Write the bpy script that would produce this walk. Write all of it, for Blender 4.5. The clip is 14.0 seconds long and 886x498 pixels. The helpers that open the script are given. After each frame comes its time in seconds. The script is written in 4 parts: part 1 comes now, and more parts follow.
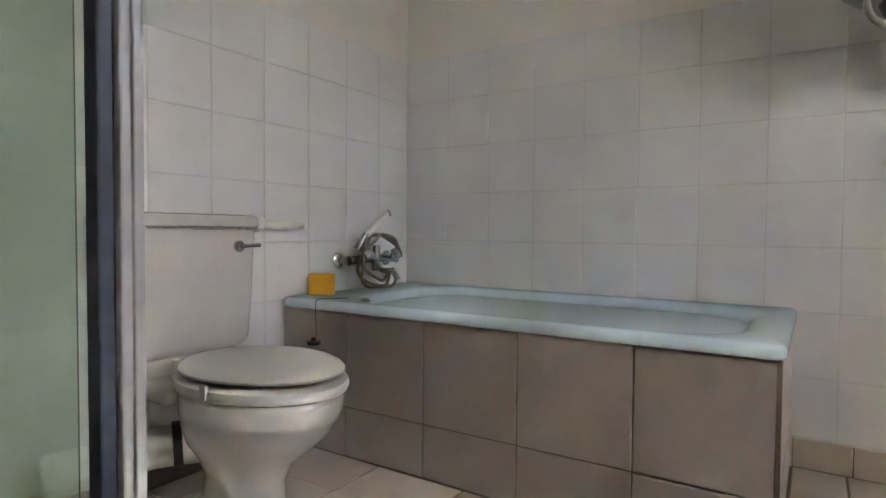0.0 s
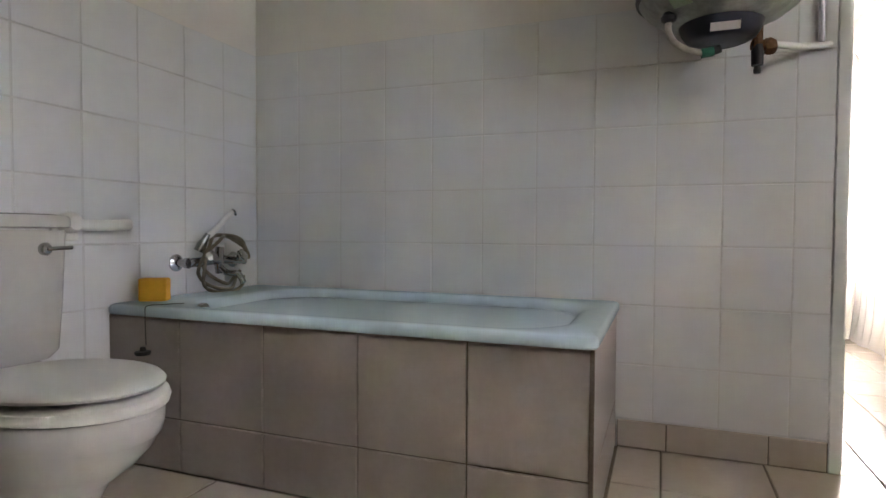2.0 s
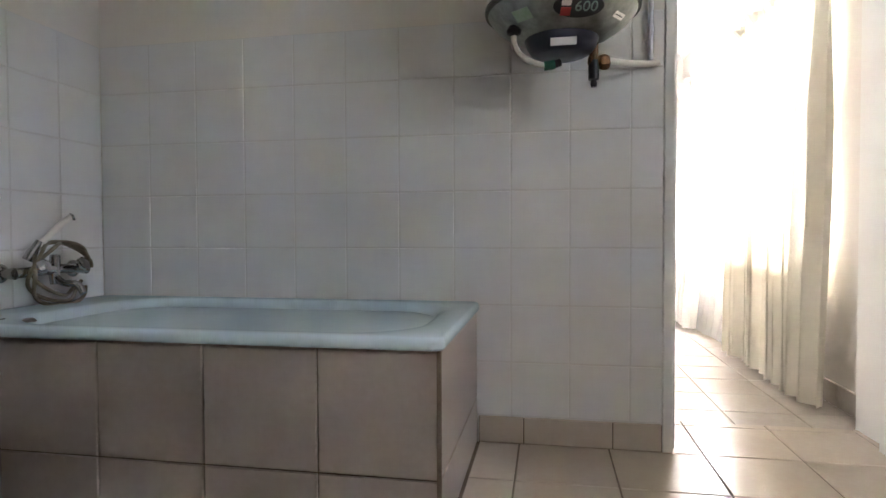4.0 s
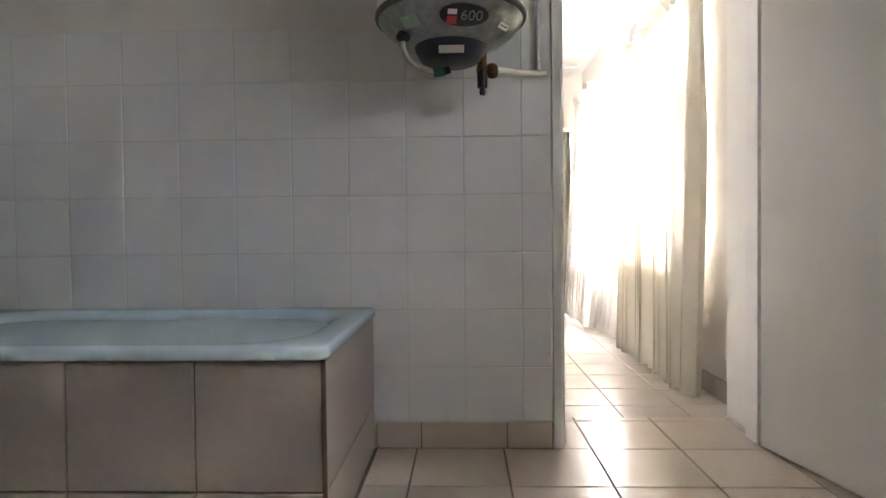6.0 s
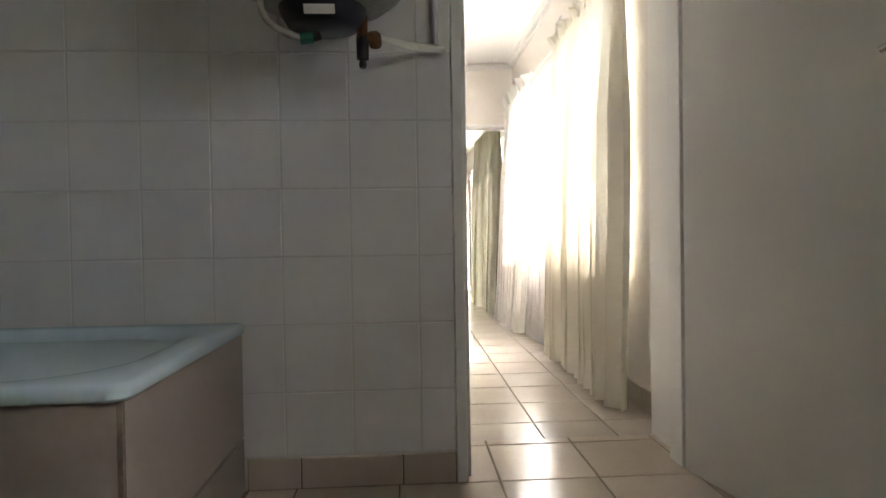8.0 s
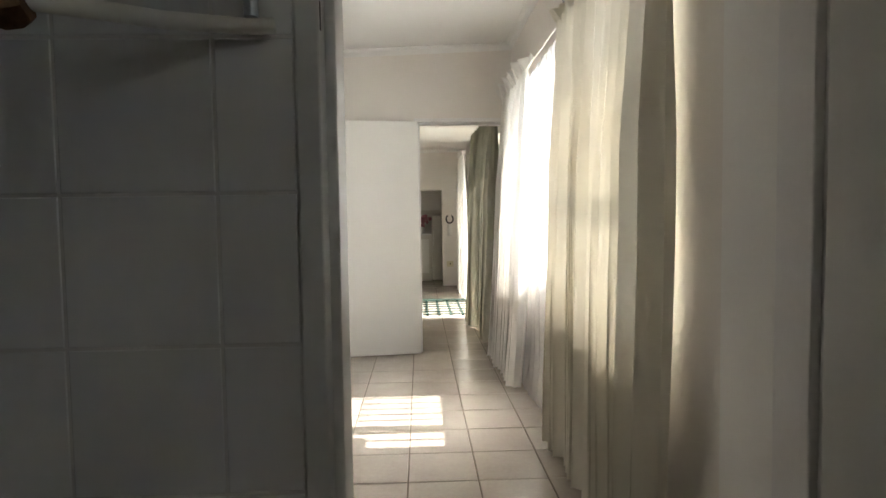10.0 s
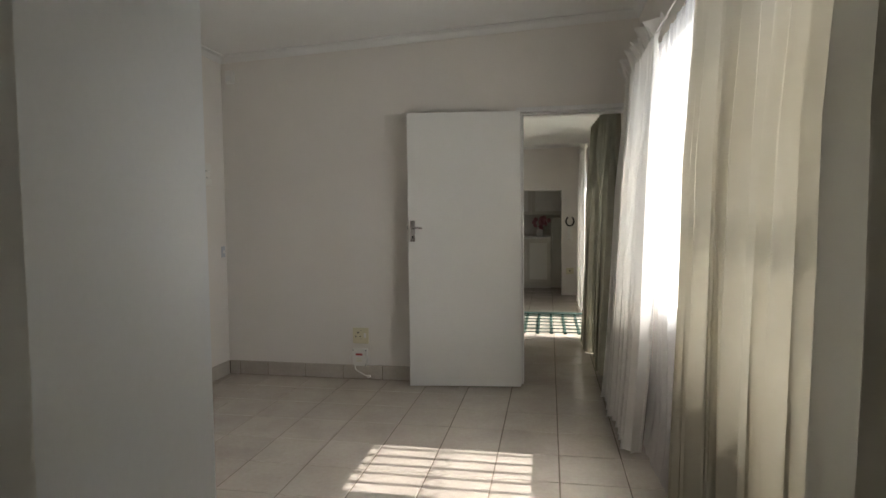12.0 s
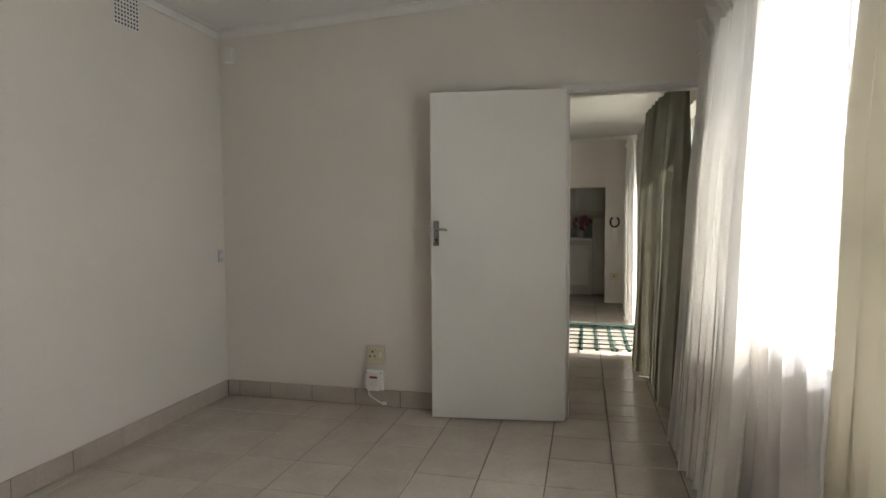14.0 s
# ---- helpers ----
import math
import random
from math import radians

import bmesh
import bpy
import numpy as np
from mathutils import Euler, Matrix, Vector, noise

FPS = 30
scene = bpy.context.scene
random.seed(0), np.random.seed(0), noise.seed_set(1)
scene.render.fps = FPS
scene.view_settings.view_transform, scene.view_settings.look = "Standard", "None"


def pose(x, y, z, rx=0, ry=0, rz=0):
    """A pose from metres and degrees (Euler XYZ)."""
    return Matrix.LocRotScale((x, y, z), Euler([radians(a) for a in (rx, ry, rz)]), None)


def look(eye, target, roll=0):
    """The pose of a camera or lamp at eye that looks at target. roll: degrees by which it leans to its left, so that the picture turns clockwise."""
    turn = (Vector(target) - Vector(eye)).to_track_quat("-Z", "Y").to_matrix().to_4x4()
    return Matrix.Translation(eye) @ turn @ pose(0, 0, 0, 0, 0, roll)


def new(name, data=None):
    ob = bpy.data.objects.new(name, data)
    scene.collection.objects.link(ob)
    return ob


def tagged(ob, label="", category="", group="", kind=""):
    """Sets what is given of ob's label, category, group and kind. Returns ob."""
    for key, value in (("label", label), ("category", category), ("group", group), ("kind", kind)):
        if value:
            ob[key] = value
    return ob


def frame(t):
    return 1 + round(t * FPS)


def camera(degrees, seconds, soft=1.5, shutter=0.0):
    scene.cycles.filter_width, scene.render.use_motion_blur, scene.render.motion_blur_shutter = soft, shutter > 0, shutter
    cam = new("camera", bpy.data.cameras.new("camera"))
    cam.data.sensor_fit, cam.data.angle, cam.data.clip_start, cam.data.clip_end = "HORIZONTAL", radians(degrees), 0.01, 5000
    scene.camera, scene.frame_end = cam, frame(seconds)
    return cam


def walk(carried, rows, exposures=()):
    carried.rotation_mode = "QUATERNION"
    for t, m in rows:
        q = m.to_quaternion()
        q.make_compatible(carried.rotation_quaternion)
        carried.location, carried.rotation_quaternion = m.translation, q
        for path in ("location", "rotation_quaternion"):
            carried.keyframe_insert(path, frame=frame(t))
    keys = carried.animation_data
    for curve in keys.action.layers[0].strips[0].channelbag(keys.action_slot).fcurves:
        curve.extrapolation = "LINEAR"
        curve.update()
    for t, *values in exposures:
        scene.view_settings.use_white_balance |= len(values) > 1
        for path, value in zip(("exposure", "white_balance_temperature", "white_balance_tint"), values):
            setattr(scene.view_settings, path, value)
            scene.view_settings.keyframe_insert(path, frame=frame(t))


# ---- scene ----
cam = camera(75.0, 14.0)
PATH = [
    (0, (1.81, -2.301, 0.801), (0.725, -0.622, 0.737), 0.4),
    (0.5, (1.82, -2.292, 0.801), (0.829, -0.556, 0.735), 0.4),
    (1, (1.843, -2.268, 0.806), (0.942, -0.484, 0.74), 0.4),
    (1.5, (1.87, -2.255, 0.803), (1.065, -0.425, 0.74), 0.4),
    (2, (1.903, -2.245, 0.804), (1.195, -0.376, 0.741), 0.3),
    (2.5, (1.939, -2.234, 0.806), (1.335, -0.328, 0.744), 0.2),
    (3, (1.965, -2.225, 0.805), (1.449, -0.293, 0.745), 0.2),
    (3.5, (1.992, -2.219, 0.807), (1.558, -0.268, 0.749), -0.0),
    (6, (2.098, -2.202, 0.813), (2.027, -0.204, 0.77), -0.6),
    (6.5, (2.118, -2.191, 0.81), (2.11, -0.191, 0.77), -0.6),
    (7, (2.148, -2.171, 0.815), (2.192, -0.172, 0.775), -0.7),
    (7.5, (2.214, -2.076, 0.815), (2.296, -0.078, 0.779), -0.9),
    (8, (2.286, -1.889, 0.802), (2.406, 0.107, 0.769), -0.9),
    (8.2, (2.32, -1.79, 0.812), (2.45, 0.206, 0.775), -0.9),
    (10.3, (2.659, -0.709, 1.174), (2.707, 1.288, 1.064), -0.8),
    (10.5, (2.694, -0.632, 1.176), (2.688, 1.365, 1.065), -1),
    (11, (2.752, -0.403, 1.175), (2.59, 1.588, 1.067), -0.8),
    (11.5, (2.781, -0.185, 1.226), (2.513, 1.794, 1.115), -0.7),
    (12, (2.812, -0.034, 1.233), (2.45, 1.93, 1.123), -0.6),
    (12.5, (2.797, 0.127, 1.255), (2.376, 2.079, 1.145), -0.5),
    (13, (2.743, 0.293, 1.271), (2.298, 2.24, 1.157), -0.5),
    (13.5, (2.724, 0.459, 1.26), (2.256, 2.401, 1.148), -0.4),
    (14, (2.71, 0.672, 1.233), (2.234, 2.612, 1.123), -0.4),
]
# exposure in stops along the walk
EXPO = [(0.0, 4.84, 6500, 18), (1.5, 4.72, 6450, 18), (3.0, 4.58, 6300, 18), (3.7, 4.60, 6250, 18), (5.8, 4.40, 6300, 18), (7.0, 4.08, 6350, 17), (7.5, 3.82, 6450, 16),
        (8.2, 3.46, 6600, 14), (10.3, 1.96, 6500, 12), (11.0, 1.55, 6450, 12), (12.0, 1.07, 6400, 12), (12.6, 0.95, 6400, 12), (13.4, 1.08, 6450, 12), (14.0, 1.13, 6500, 12)]
walk(cam, [(t, look(eye, target, roll)) for t, eye, target, roll in PATH], EXPO)

# ---- world, sun, daylight ----
SUN_EL = 50.0   # the sun stands towards +x
world = bpy.data.worlds.new("sky")
scene.world = world
world.use_nodes = True
wn = world.node_tree.nodes
sky = wn.new("ShaderNodeTexSky")
sky.sky_type = "NISHITA"
sky.sun_disc = False
sky.sun_elevation = radians(SUN_EL)
sky.sun_rotation = radians(90)
world.node_tree.links.new(sky.outputs[0], wn["Background"].inputs[0])
wn["Background"].inputs[1].default_value = 0.15


def lamp(name, kind, m, energy, color=(1, 1, 1), size=None):
    data = bpy.data.lights.new(name, kind)
    data.energy, data.color = energy, color
    if size:
        data.shape, data.size, data.size_y = "RECTANGLE", size[0], size[1]
    ob = new(name, data)
    ob.matrix_world = m
    return ob


sun_dir = Vector((math.cos(radians(SUN_EL)), 0.0, math.sin(radians(SUN_EL))))
sun = lamp("sun", "SUN", look(sun_dir * 20, (0, 0, 0)), 5.0, (1.0, 0.95, 0.86))
sun.data.angle = radians(0.5)

# daylight at the bedroom and lounge windows
for y, w, e in ((2.4, 4.4, 80.0),):
    lamp("window_daylight", "AREA", look((4.75, y, 1.55), (0, y, 1.15)), e, (0.97, 0.98, 1.0), (w, 2.3))

# ---- main dimensions ----
TS = 0.2195          # wall tile pitch
FT = 0.333           # floor tile pitch
BX0, BX1, BY0 = 0.11, 3.42, -3.30   # bathroom left, right and back wall
DX0, DX1, DH = 2.47, 3.235, 2.10    # bathroom doorway
WT = 0.15            # wall between the rooms
LX, FY, WX = 0.15, 4.39, 3.45      # bedroom left, far and window wall
F2 = -0.07           # bedroom and lounge floor, one shallow step below the bathroom
STEP_Y = 0.385       # edge of that step
FT2 = 0.330          # bedroom floor tile pitch
FOOT = -0.15         # walls stand below the floors
NX, NY = 2.195, 0.93  # cupboard recess beside the doorway
OX0, OX1, OH = 2.60, 3.385, 2.015   # doorway to the next room
RY = 9.65            # far wall of the next room
KX = 3.01            # right side of the kitchen opening


def ceil_z(x):
    return 2.565 + 0.042 * (x - LX)


# ---- materials ----
def mat(name):
    m = bpy.data.materials.new(name)
    m.use_nodes = True
    n, l = m.node_tree.nodes, m.node_tree.links
    b = n["Principled BSDF"]
    return m, n, l, b


def tex(n, l, scale, detail=4.0, rough=0.55, stretch=None, coords="Position"):
    tc = n.new("ShaderNodeNewGeometry")
    t = n.new("ShaderNodeTexNoise")
    t.inputs["Scale"].default_value = scale
    t.inputs["Detail"].default_value = detail
    t.inputs["Roughness"].default_value = rough
    if stretch:
        mp = n.new("ShaderNodeMapping")
        mp.inputs["Scale"].default_value = stretch
        l.new(tc.outputs[coords], mp.inputs[0])
        l.new(mp.outputs[0], t.inputs["Vector"])
    else:
        l.new(tc.outputs[coords], t.inputs["Vector"])
    return t


def ramp(n, l, src, a, b, p0=0.3, p1=0.7):
    r = n.new("ShaderNodeValToRGB")
    r.color_ramp.elements[0].position, r.color_ramp.elements[0].color = p0, (*a, 1)
    r.color_ramp.elements[1].position, r.color_ramp.elements[1].color = p1, (*b, 1)
    l.new(src, r.inputs[0])
    return r


def bump(n, l, b, src, strength, dist):
    k = n.new("ShaderNodeBump")
    k.inputs["Strength"].default_value = strength
    k.inputs["Distance"].default_value = dist
    l.new(src, k.inputs["Height"])
    l.new(k.outputs[0], b.inputs["Normal"])


def surface(name, a, b2, scale, rough, grain=60.0, relief=0.2, dist=0.001, metal=0.0, rough_var=0.05, vary=0.0, spec=0.5):
    """Two-scale mottled colour with fine relief."""
    m, n, l, b = mat(name)
    t1, t2 = tex(n, l, scale), tex(n, l, grain, 6.0)
    mixed = n.new("ShaderNodeMath")
    mixed.operation = "MULTIPLY_ADD"
    mixed.inputs[1].default_value = 0.35
    l.new(t2.outputs[0], mixed.inputs[0])
    sc = n.new("ShaderNodeMath")
    sc.operation = "MULTIPLY"
    sc.inputs[1].default_value = 0.65
    l.new(t1.outputs[0], sc.inputs[0])
    l.new(sc.outputs[0], mixed.inputs[2])
    r = ramp(n, l, mixed.outputs[0], a, b2, 0.3, 0.7)
    out = r.outputs[0]
    if vary:
        oi = n.new("ShaderNodeObjectInfo")
        hsv = n.new("ShaderNodeHueSaturation")
        mr = n.new("ShaderNodeMapRange")
        mr.inputs["To Min"].default_value, mr.inputs["To Max"].default_value = 1 - vary, 1 + vary
        l.new(oi.outputs["Random"], mr.inputs["Value"])
        l.new(mr.outputs[0], hsv.inputs["Value"])
        l.new(out, hsv.inputs["Color"])
        out = hsv.outputs[0]
    l.new(out, b.inputs["Base Color"])
    rr = n.new("ShaderNodeMapRange")
    rr.inputs["To Min"].default_value, rr.inputs["To Max"].default_value = max(0.02, rough - rough_var), rough + rough_var
    l.new(t1.outputs[0], rr.inputs["Value"])
    l.new(rr.outputs[0], b.inputs["Roughness"])
    b.inputs["Metallic"].default_value = metal
    b.inputs["Specular IOR Level"].default_value = spec
    if relief:
        bump(n, l, b, t2.outputs[0], relief, dist)
    return m


PLASTER = surface("plaster_paint", (0.73, 0.69, 0.635), (0.78, 0.74, 0.685), 1.6, 0.75, 90, 0.25, 0.0015)
# cooler than PLASTER: bluish light off the sheer is put into the colour
RECESS = surface("cool_lit_paint", (0.74, 0.75, 0.75), (0.79, 0.80, 0.80), 1.6, 0.4, 90, 0.15, 0.001)
CEILING = surface("ceiling_paint", (0.74, 0.73, 0.70), (0.80, 0.79, 0.76), 1.2, 0.8, 70, 0.15, 0.001)
TILE = surface("wall_tile_glaze", (0.74, 0.735, 0.725), (0.78, 0.775, 0.765), 5.0, 0.25, 30, 0.05, 0.0008, vary=0.008)
GROUT = surface("wall_grout", (0.62, 0.605, 0.58), (0.72, 0.705, 0.68), 6.0, 0.9, 150, 0.4, 0.001)
FLOOR = surface("floor_tile_beige", (0.50, 0.425, 0.347), (0.555, 0.48, 0.398), 5.0, 0.18, 45, 0.04, 0.0008, vary=0.05)
FLOOR2 = surface("floor_tile_grey", (0.425, 0.375, 0.322), (0.54, 0.488, 0.425), 4.0, 0.19, 45, 0.04, 0.0008, vary=0.04)
FGROUT = surface("floor_grout", (0.10, 0.075, 0.055), (0.20, 0.16, 0.12), 8.0, 0.95, 150, 0.4, 0.001)
PANEL = surface("bath_panel_tile", (0.285, 0.240, 0.205), (0.345, 0.292, 0.252), 3.0, 0.42, 60, 0.06, 0.0008, vary=0.05)
GLOSS = surface("white_gloss_paint", (0.755, 0.745, 0.705), (0.795, 0.785, 0.745), 2.0, 0.4, 80, 0.06, 0.0006)
FRAMEP = surface("door_frame_paint", (0.72, 0.71, 0.69), (0.78, 0.77, 0.75), 3.0, 0.35, 60, 0.08, 0.0008)
ENAMEL = surface("pale_blue_enamel", (0.53, 0.67, 0.73), (0.57, 0.705, 0.76), 2.0, 0.21, 40, 0.0, spec=0.35)
PORC = surface("white_porcelain", (0.57, 0.55, 0.51), (0.63, 0.61, 0.57), 2.0, 0.14, 40, 0.0)
PLASTIC = surface("white_plastic", (0.76, 0.74, 0.69), (0.80, 0.78, 0.73), 3.0, 0.35, 60, 0.05, 0.0005)
# darker than PLASTIC: weaker light on the toilet is put into the colour
SEATW = surface("dimmed_white_seat", (0.60, 0.58, 0.53), (0.66, 0.64, 0.59), 3.0, 0.30, 60, 0.03, 0.0005)
CHROME = surface("chrome", (0.40, 0.40, 0.40), (0.55, 0.55, 0.55), 8.0, 0.16, 60, 0.02, 0.0004, metal=1.0)
BRASSY = surface("worn_brass_hose", (0.15, 0.13, 0.085), (0.36, 0.32, 0.24), 20.0, 0.36, 60, 0.02, 0.0004, metal=1.0)
SPONGE = surface("yellow_sponge", (0.72, 0.32, 0.015), (0.85, 0.43, 0.03), 25.0, 0.95, 220, 0.9, 0.004)
DARK = surface("dark_plastic", (0.012, 0.012, 0.014), (0.03, 0.03, 0.034), 8.0, 0.35, 60, 0.05, 0.0005)
NAVY = surface("navy_plastic", (0.020, 0.024, 0.040), (0.035, 0.04, 0.06), 8.0, 0.36, 60, 0.03, 0.0005)
GALV = surface("galvanised_steel", (0.17, 0.18, 0.165), (0.42, 0.43, 0.40), 11.0, 0.36, 45, 0.30, 0.0025, metal=0.9, rough_var=0.16)
SEAM = surface("weathered_seam", (0.06, 0.06, 0.055), (0.17, 0.165, 0.15), 14.0, 0.5, 60, 0.3, 0.001, metal=0.7)
OLDPIPE = surface("grimy_white_pipe", (0.36, 0.34, 0.29), (0.56, 0.53, 0.47), 30.0, 0.55, 90, 0.2, 0.0008)
FADED = surface("faded_print", (0.13, 0.20, 0.17), (0.22, 0.29, 0.25), 40.0, 0.6, 90, 0.1)
RUST = surface("rusty_brass", (0.10, 0.045, 0.018), (0.24, 0.13, 0.06), 30.0, 0.7, 120, 0.5, 0.001, metal=0.5)
GREENP = surface("green_fitting", (0.01, 0.10, 0.06), (0.02, 0.16, 0.10), 20.0, 0.4, 60, 0.1, 0.0005)
ALU = surface("satin_aluminium", (0.50, 0.51, 0.54), (0.62, 0.63, 0.66), 6.0, 0.35, 60, 0.05, 0.0005, metal=0.7)
# mid grey coat of the shower corner post
GREYPOST = surface("grey_powder_coat", (0.29, 0.29, 0.295), (0.34, 0.34, 0.345), 4.0, 0.4, 60, 0.05, 0.0005)
SEAL = surface("blue_grey_seal", (0.02, 0.025, 0.045), (0.045, 0.055, 0.085), 6.0, 0.5, 60, 0.1, 0.0005)
BOXRED = surface("red_print", (0.36, 0.03, 0.03), (0.46, 0.06, 0.05), 20.0, 0.5, 60, 0.0)
SOCKETM = surface("cream_plastic", (0.62, 0.57, 0.38), (0.68, 0.63, 0.44), 6.0, 0.4, 60, 0.05, 0.0005)
MATG = surface("dark_green_mat", (0.004, 0.02, 0.013), (0.009, 0.038, 0.026), 30.0, 0.95, 200, 0.8, 0.004)
KITCH = surface("kitchen_white", (0.60, 0.57, 0.50), (0.66, 0.63, 0.56), 3.0, 0.4, 60, 0.05, 0.0005)
IRON = surface("black_iron", (0.012, 0.011, 0.010), (0.03, 0.028, 0.025), 20.0, 0.6, 90, 0.4, 0.001)
STEEL_BAR = surface("cream_bar_paint", (0.5, 0.47, 0.42), (0.6, 0.57, 0.5), 6.0, 0.5, 60, 0.1, 0.0005)
FLOWERP = surface("pink_flowers", (0.26, 0.05, 0.08), (0.52, 0.28, 0.30), 26.0, 0.8, 90, 0.3, 0.002)
GRASS = surface("garden_grass", (0.10, 0.16, 0.05), (0.22, 0.28, 0.10), 0.6, 0.95, 12, 0.6, 0.02)
OUTW = surface("exterior_plaster", (0.62, 0.60, 0.55), (0.70, 0.68, 0.63), 1.0, 0.9, 40, 0.4, 0.003)
LEAF = surface("garden_leaf", (0.04, 0.10, 0.025), (0.10, 0.18, 0.05), 6.0, 0.7, 40, 0.2, 0.002)
BARK = surface("bark", (0.10, 0.07, 0.05), (0.2, 0.15, 0.11), 8.0, 0.95, 60, 0.8, 0.01)


def cloth(name, a, b2, trans, clear, weave=900.0):
    """Woven cloth: diffuse, light through it, and open weave."""
    m, n, l, b = mat(name)
    n.remove(b)
    t1 = tex(n, l, 3.0, 5.0)
    w = tex(n, l, 60.0, 3.0, stretch=(1, 1, 0.15))
    r = ramp(n, l, t1.outputs[0], a, b2)
    d, tr, tp = n.new("ShaderNodeBsdfDiffuse"), n.new("ShaderNodeBsdfTranslucent"), n.new("ShaderNodeBsdfTransparent")
    l.new(r.outputs[0], d.inputs[0])
    l.new(r.outputs[0], tr.inputs[0])
    k = n.new("ShaderNodeBump")
    k.inputs["Strength"].default_value, k.inputs["Distance"].default_value = 0.3, 0.002
    l.new(w.outputs[0], k.inputs["Height"])
    l.new(k.outputs[0], d.inputs["Normal"])
    m1, m2 = n.new("ShaderNodeMixShader"), n.new("ShaderNodeMixShader")
    m1.inputs[0].default_value, m2.inputs[0].default_value = trans, clear
    l.new(d.outputs[0], m1.inputs[1])
    l.new(tr.outputs[0], m1.inputs[2])
    l.new(m1.outputs[0], m2.inputs[1])
    l.new(tp.outputs[0], m2.inputs[2])
    l.new(m2.outputs[0], n["Material Output"].inputs["Surface"])
    return m


CREAM = cloth("cream_curtain_cloth", (0.69, 0.65, 0.55), (0.77, 0.73, 0.63), 0.088, 0.0)
WHITEC = cloth("white_curtain_cloth", (0.74, 0.72, 0.68), (0.82, 0.80, 0.76), 0.14, 0.0)
SHEER = cloth("white_sheer_cloth", (0.80, 0.80, 0.82), (0.86, 0.86, 0.88), 0.55, 0.62)
GREENC = cloth("grey_green_curtain_cloth", (0.25, 0.235, 0.185), (0.33, 0.312, 0.25), 0.15, 0.0)


def glass(name, color, rough=0.0):
    m, n, l, b = mat(name)
    b.inputs["Base Color"].default_value = (*color, 1)
    b.inputs["Transmission Weight"].default_value = 1.0
    b.inputs["Roughness"].default_value = rough
    b.inputs["IOR"].default_value = 1.45
    return m


PANE = glass("window_glass", (0.96, 0.98, 0.97))
FROST = glass("frosted_glass", (0.92, 0.94, 0.95), 0.6)
SHOWERG = glass("green_tinted_glass", (0.74, 0.85, 0.76), 0.04)


# ---- mesh helpers ----
def box(bm, x0, x1, y0, y1, z0, z1, bevel=0.0, seg=2, m=None):
    r = bmesh.ops.create_cube(bm, size=1.0)
    vs = r["verts"]
    for v in vs:
        v.co = Vector((x0 + (v.co.x + 0.5) * (x1 - x0), y0 + (v.co.y + 0.5) * (y1 - y0), z0 + (v.co.z + 0.5) * (z1 - z0)))
    es = {e for v in vs for e in v.link_edges}
    if bevel:
        out = bmesh.ops.bevel(bm, geom=list(es), offset=bevel, segments=seg, affect="EDGES", profile=0.5)
        vs = list({v for f in out["faces"] for v in f.verts} | {v for v in vs if v.is_valid})
    if m is not None:
        bmesh.ops.transform(bm, matrix=m, verts=vs)
    return bm


def cyl(bm, p, q, r0, r1=None, seg=24, caps=True):
    p, q = Vector(p), Vector(q)
    d = q - p
    m = Matrix.Translation((p + q) / 2) @ d.to_track_quat("Z", "Y").to_matrix().to_4x4()
    bmesh.ops.create_cone(bm, cap_ends=caps, segments=seg, radius1=r0, radius2=r0 if r1 is None else r1, depth=d.length, matrix=m)
    return bm


def lathe(bm, profile, seg=40, m=Matrix()):
    """Turns (radius, height) pairs about the local z axis."""
    rings = []
    for r, z in profile:
        rings.append([bm.verts.new(m @ Vector((r * math.cos(2 * math.pi * i / seg), r * math.sin(2 * math.pi * i / seg), z))) for i in range(seg)])
    for a, b in zip(rings, rings[1:]):
        for i in range(seg):
            bm.faces.new((a[i], a[(i + 1) % seg], b[(i + 1) % seg], b[i]))
    for ring, flip in ((rings[0], True), (rings[-1], False)):
        if profile[0 if flip else -1][0] > 1e-4:
            bm.faces.new(ring[::-1] if flip else ring)
    return bm


def loft(bm, rings, close_ends=True):
    vr = [[bm.verts.new(p) for p in ring] for ring in rings]
    k = len(vr[0])
    for a, b in zip(vr, vr[1:]):
        for i in range(k):
            bm.faces.new((a[i], a[(i + 1) % k], b[(i + 1) % k], b[i]))
    if close_ends:
        bm.faces.new(vr[0][::-1])
        bm.faces.new(vr[-1])
    return bm


def tube(bm, pts, r, seg=10):
    """A round tube along points."""
    pts = [Vector(p) for p in pts]
    rings = []
    for i, p in enumerate(pts):
        d = (pts[min(i + 1, len(pts) - 1)] - pts[max(i - 1, 0)]).normalized()
        side = d.cross(Vector((0.13, 0.29, 0.95))).normalized()
        up = side.cross(d)
        rings.append([p + r * (math.cos(2 * math.pi * k / seg) * side + math.sin(2 * math.pi * k / seg) * up) for k in range(seg)])
    return loft(bm, rings)


def curve(pts, steps=10):
    """Smooth points through the given ones."""
    pts = [Vector(p) for p in pts]
    out = []
    for i in range(len(pts) - 1):
        p0, p1, p2, p3 = pts[max(i - 1, 0)], pts[i], pts[i + 1], pts[min(i + 2, len(pts) - 1)]
        for s in range(steps):
            t = s / steps
            out.append(0.5 * ((2 * p1) + (p2 - p0) * t + (2 * p0 - 5 * p1 + 4 * p2 - p3) * t * t + (3 * p1 - p0 - 3 * p2 + p3) * t ** 3))
    return out + [pts[-1]]


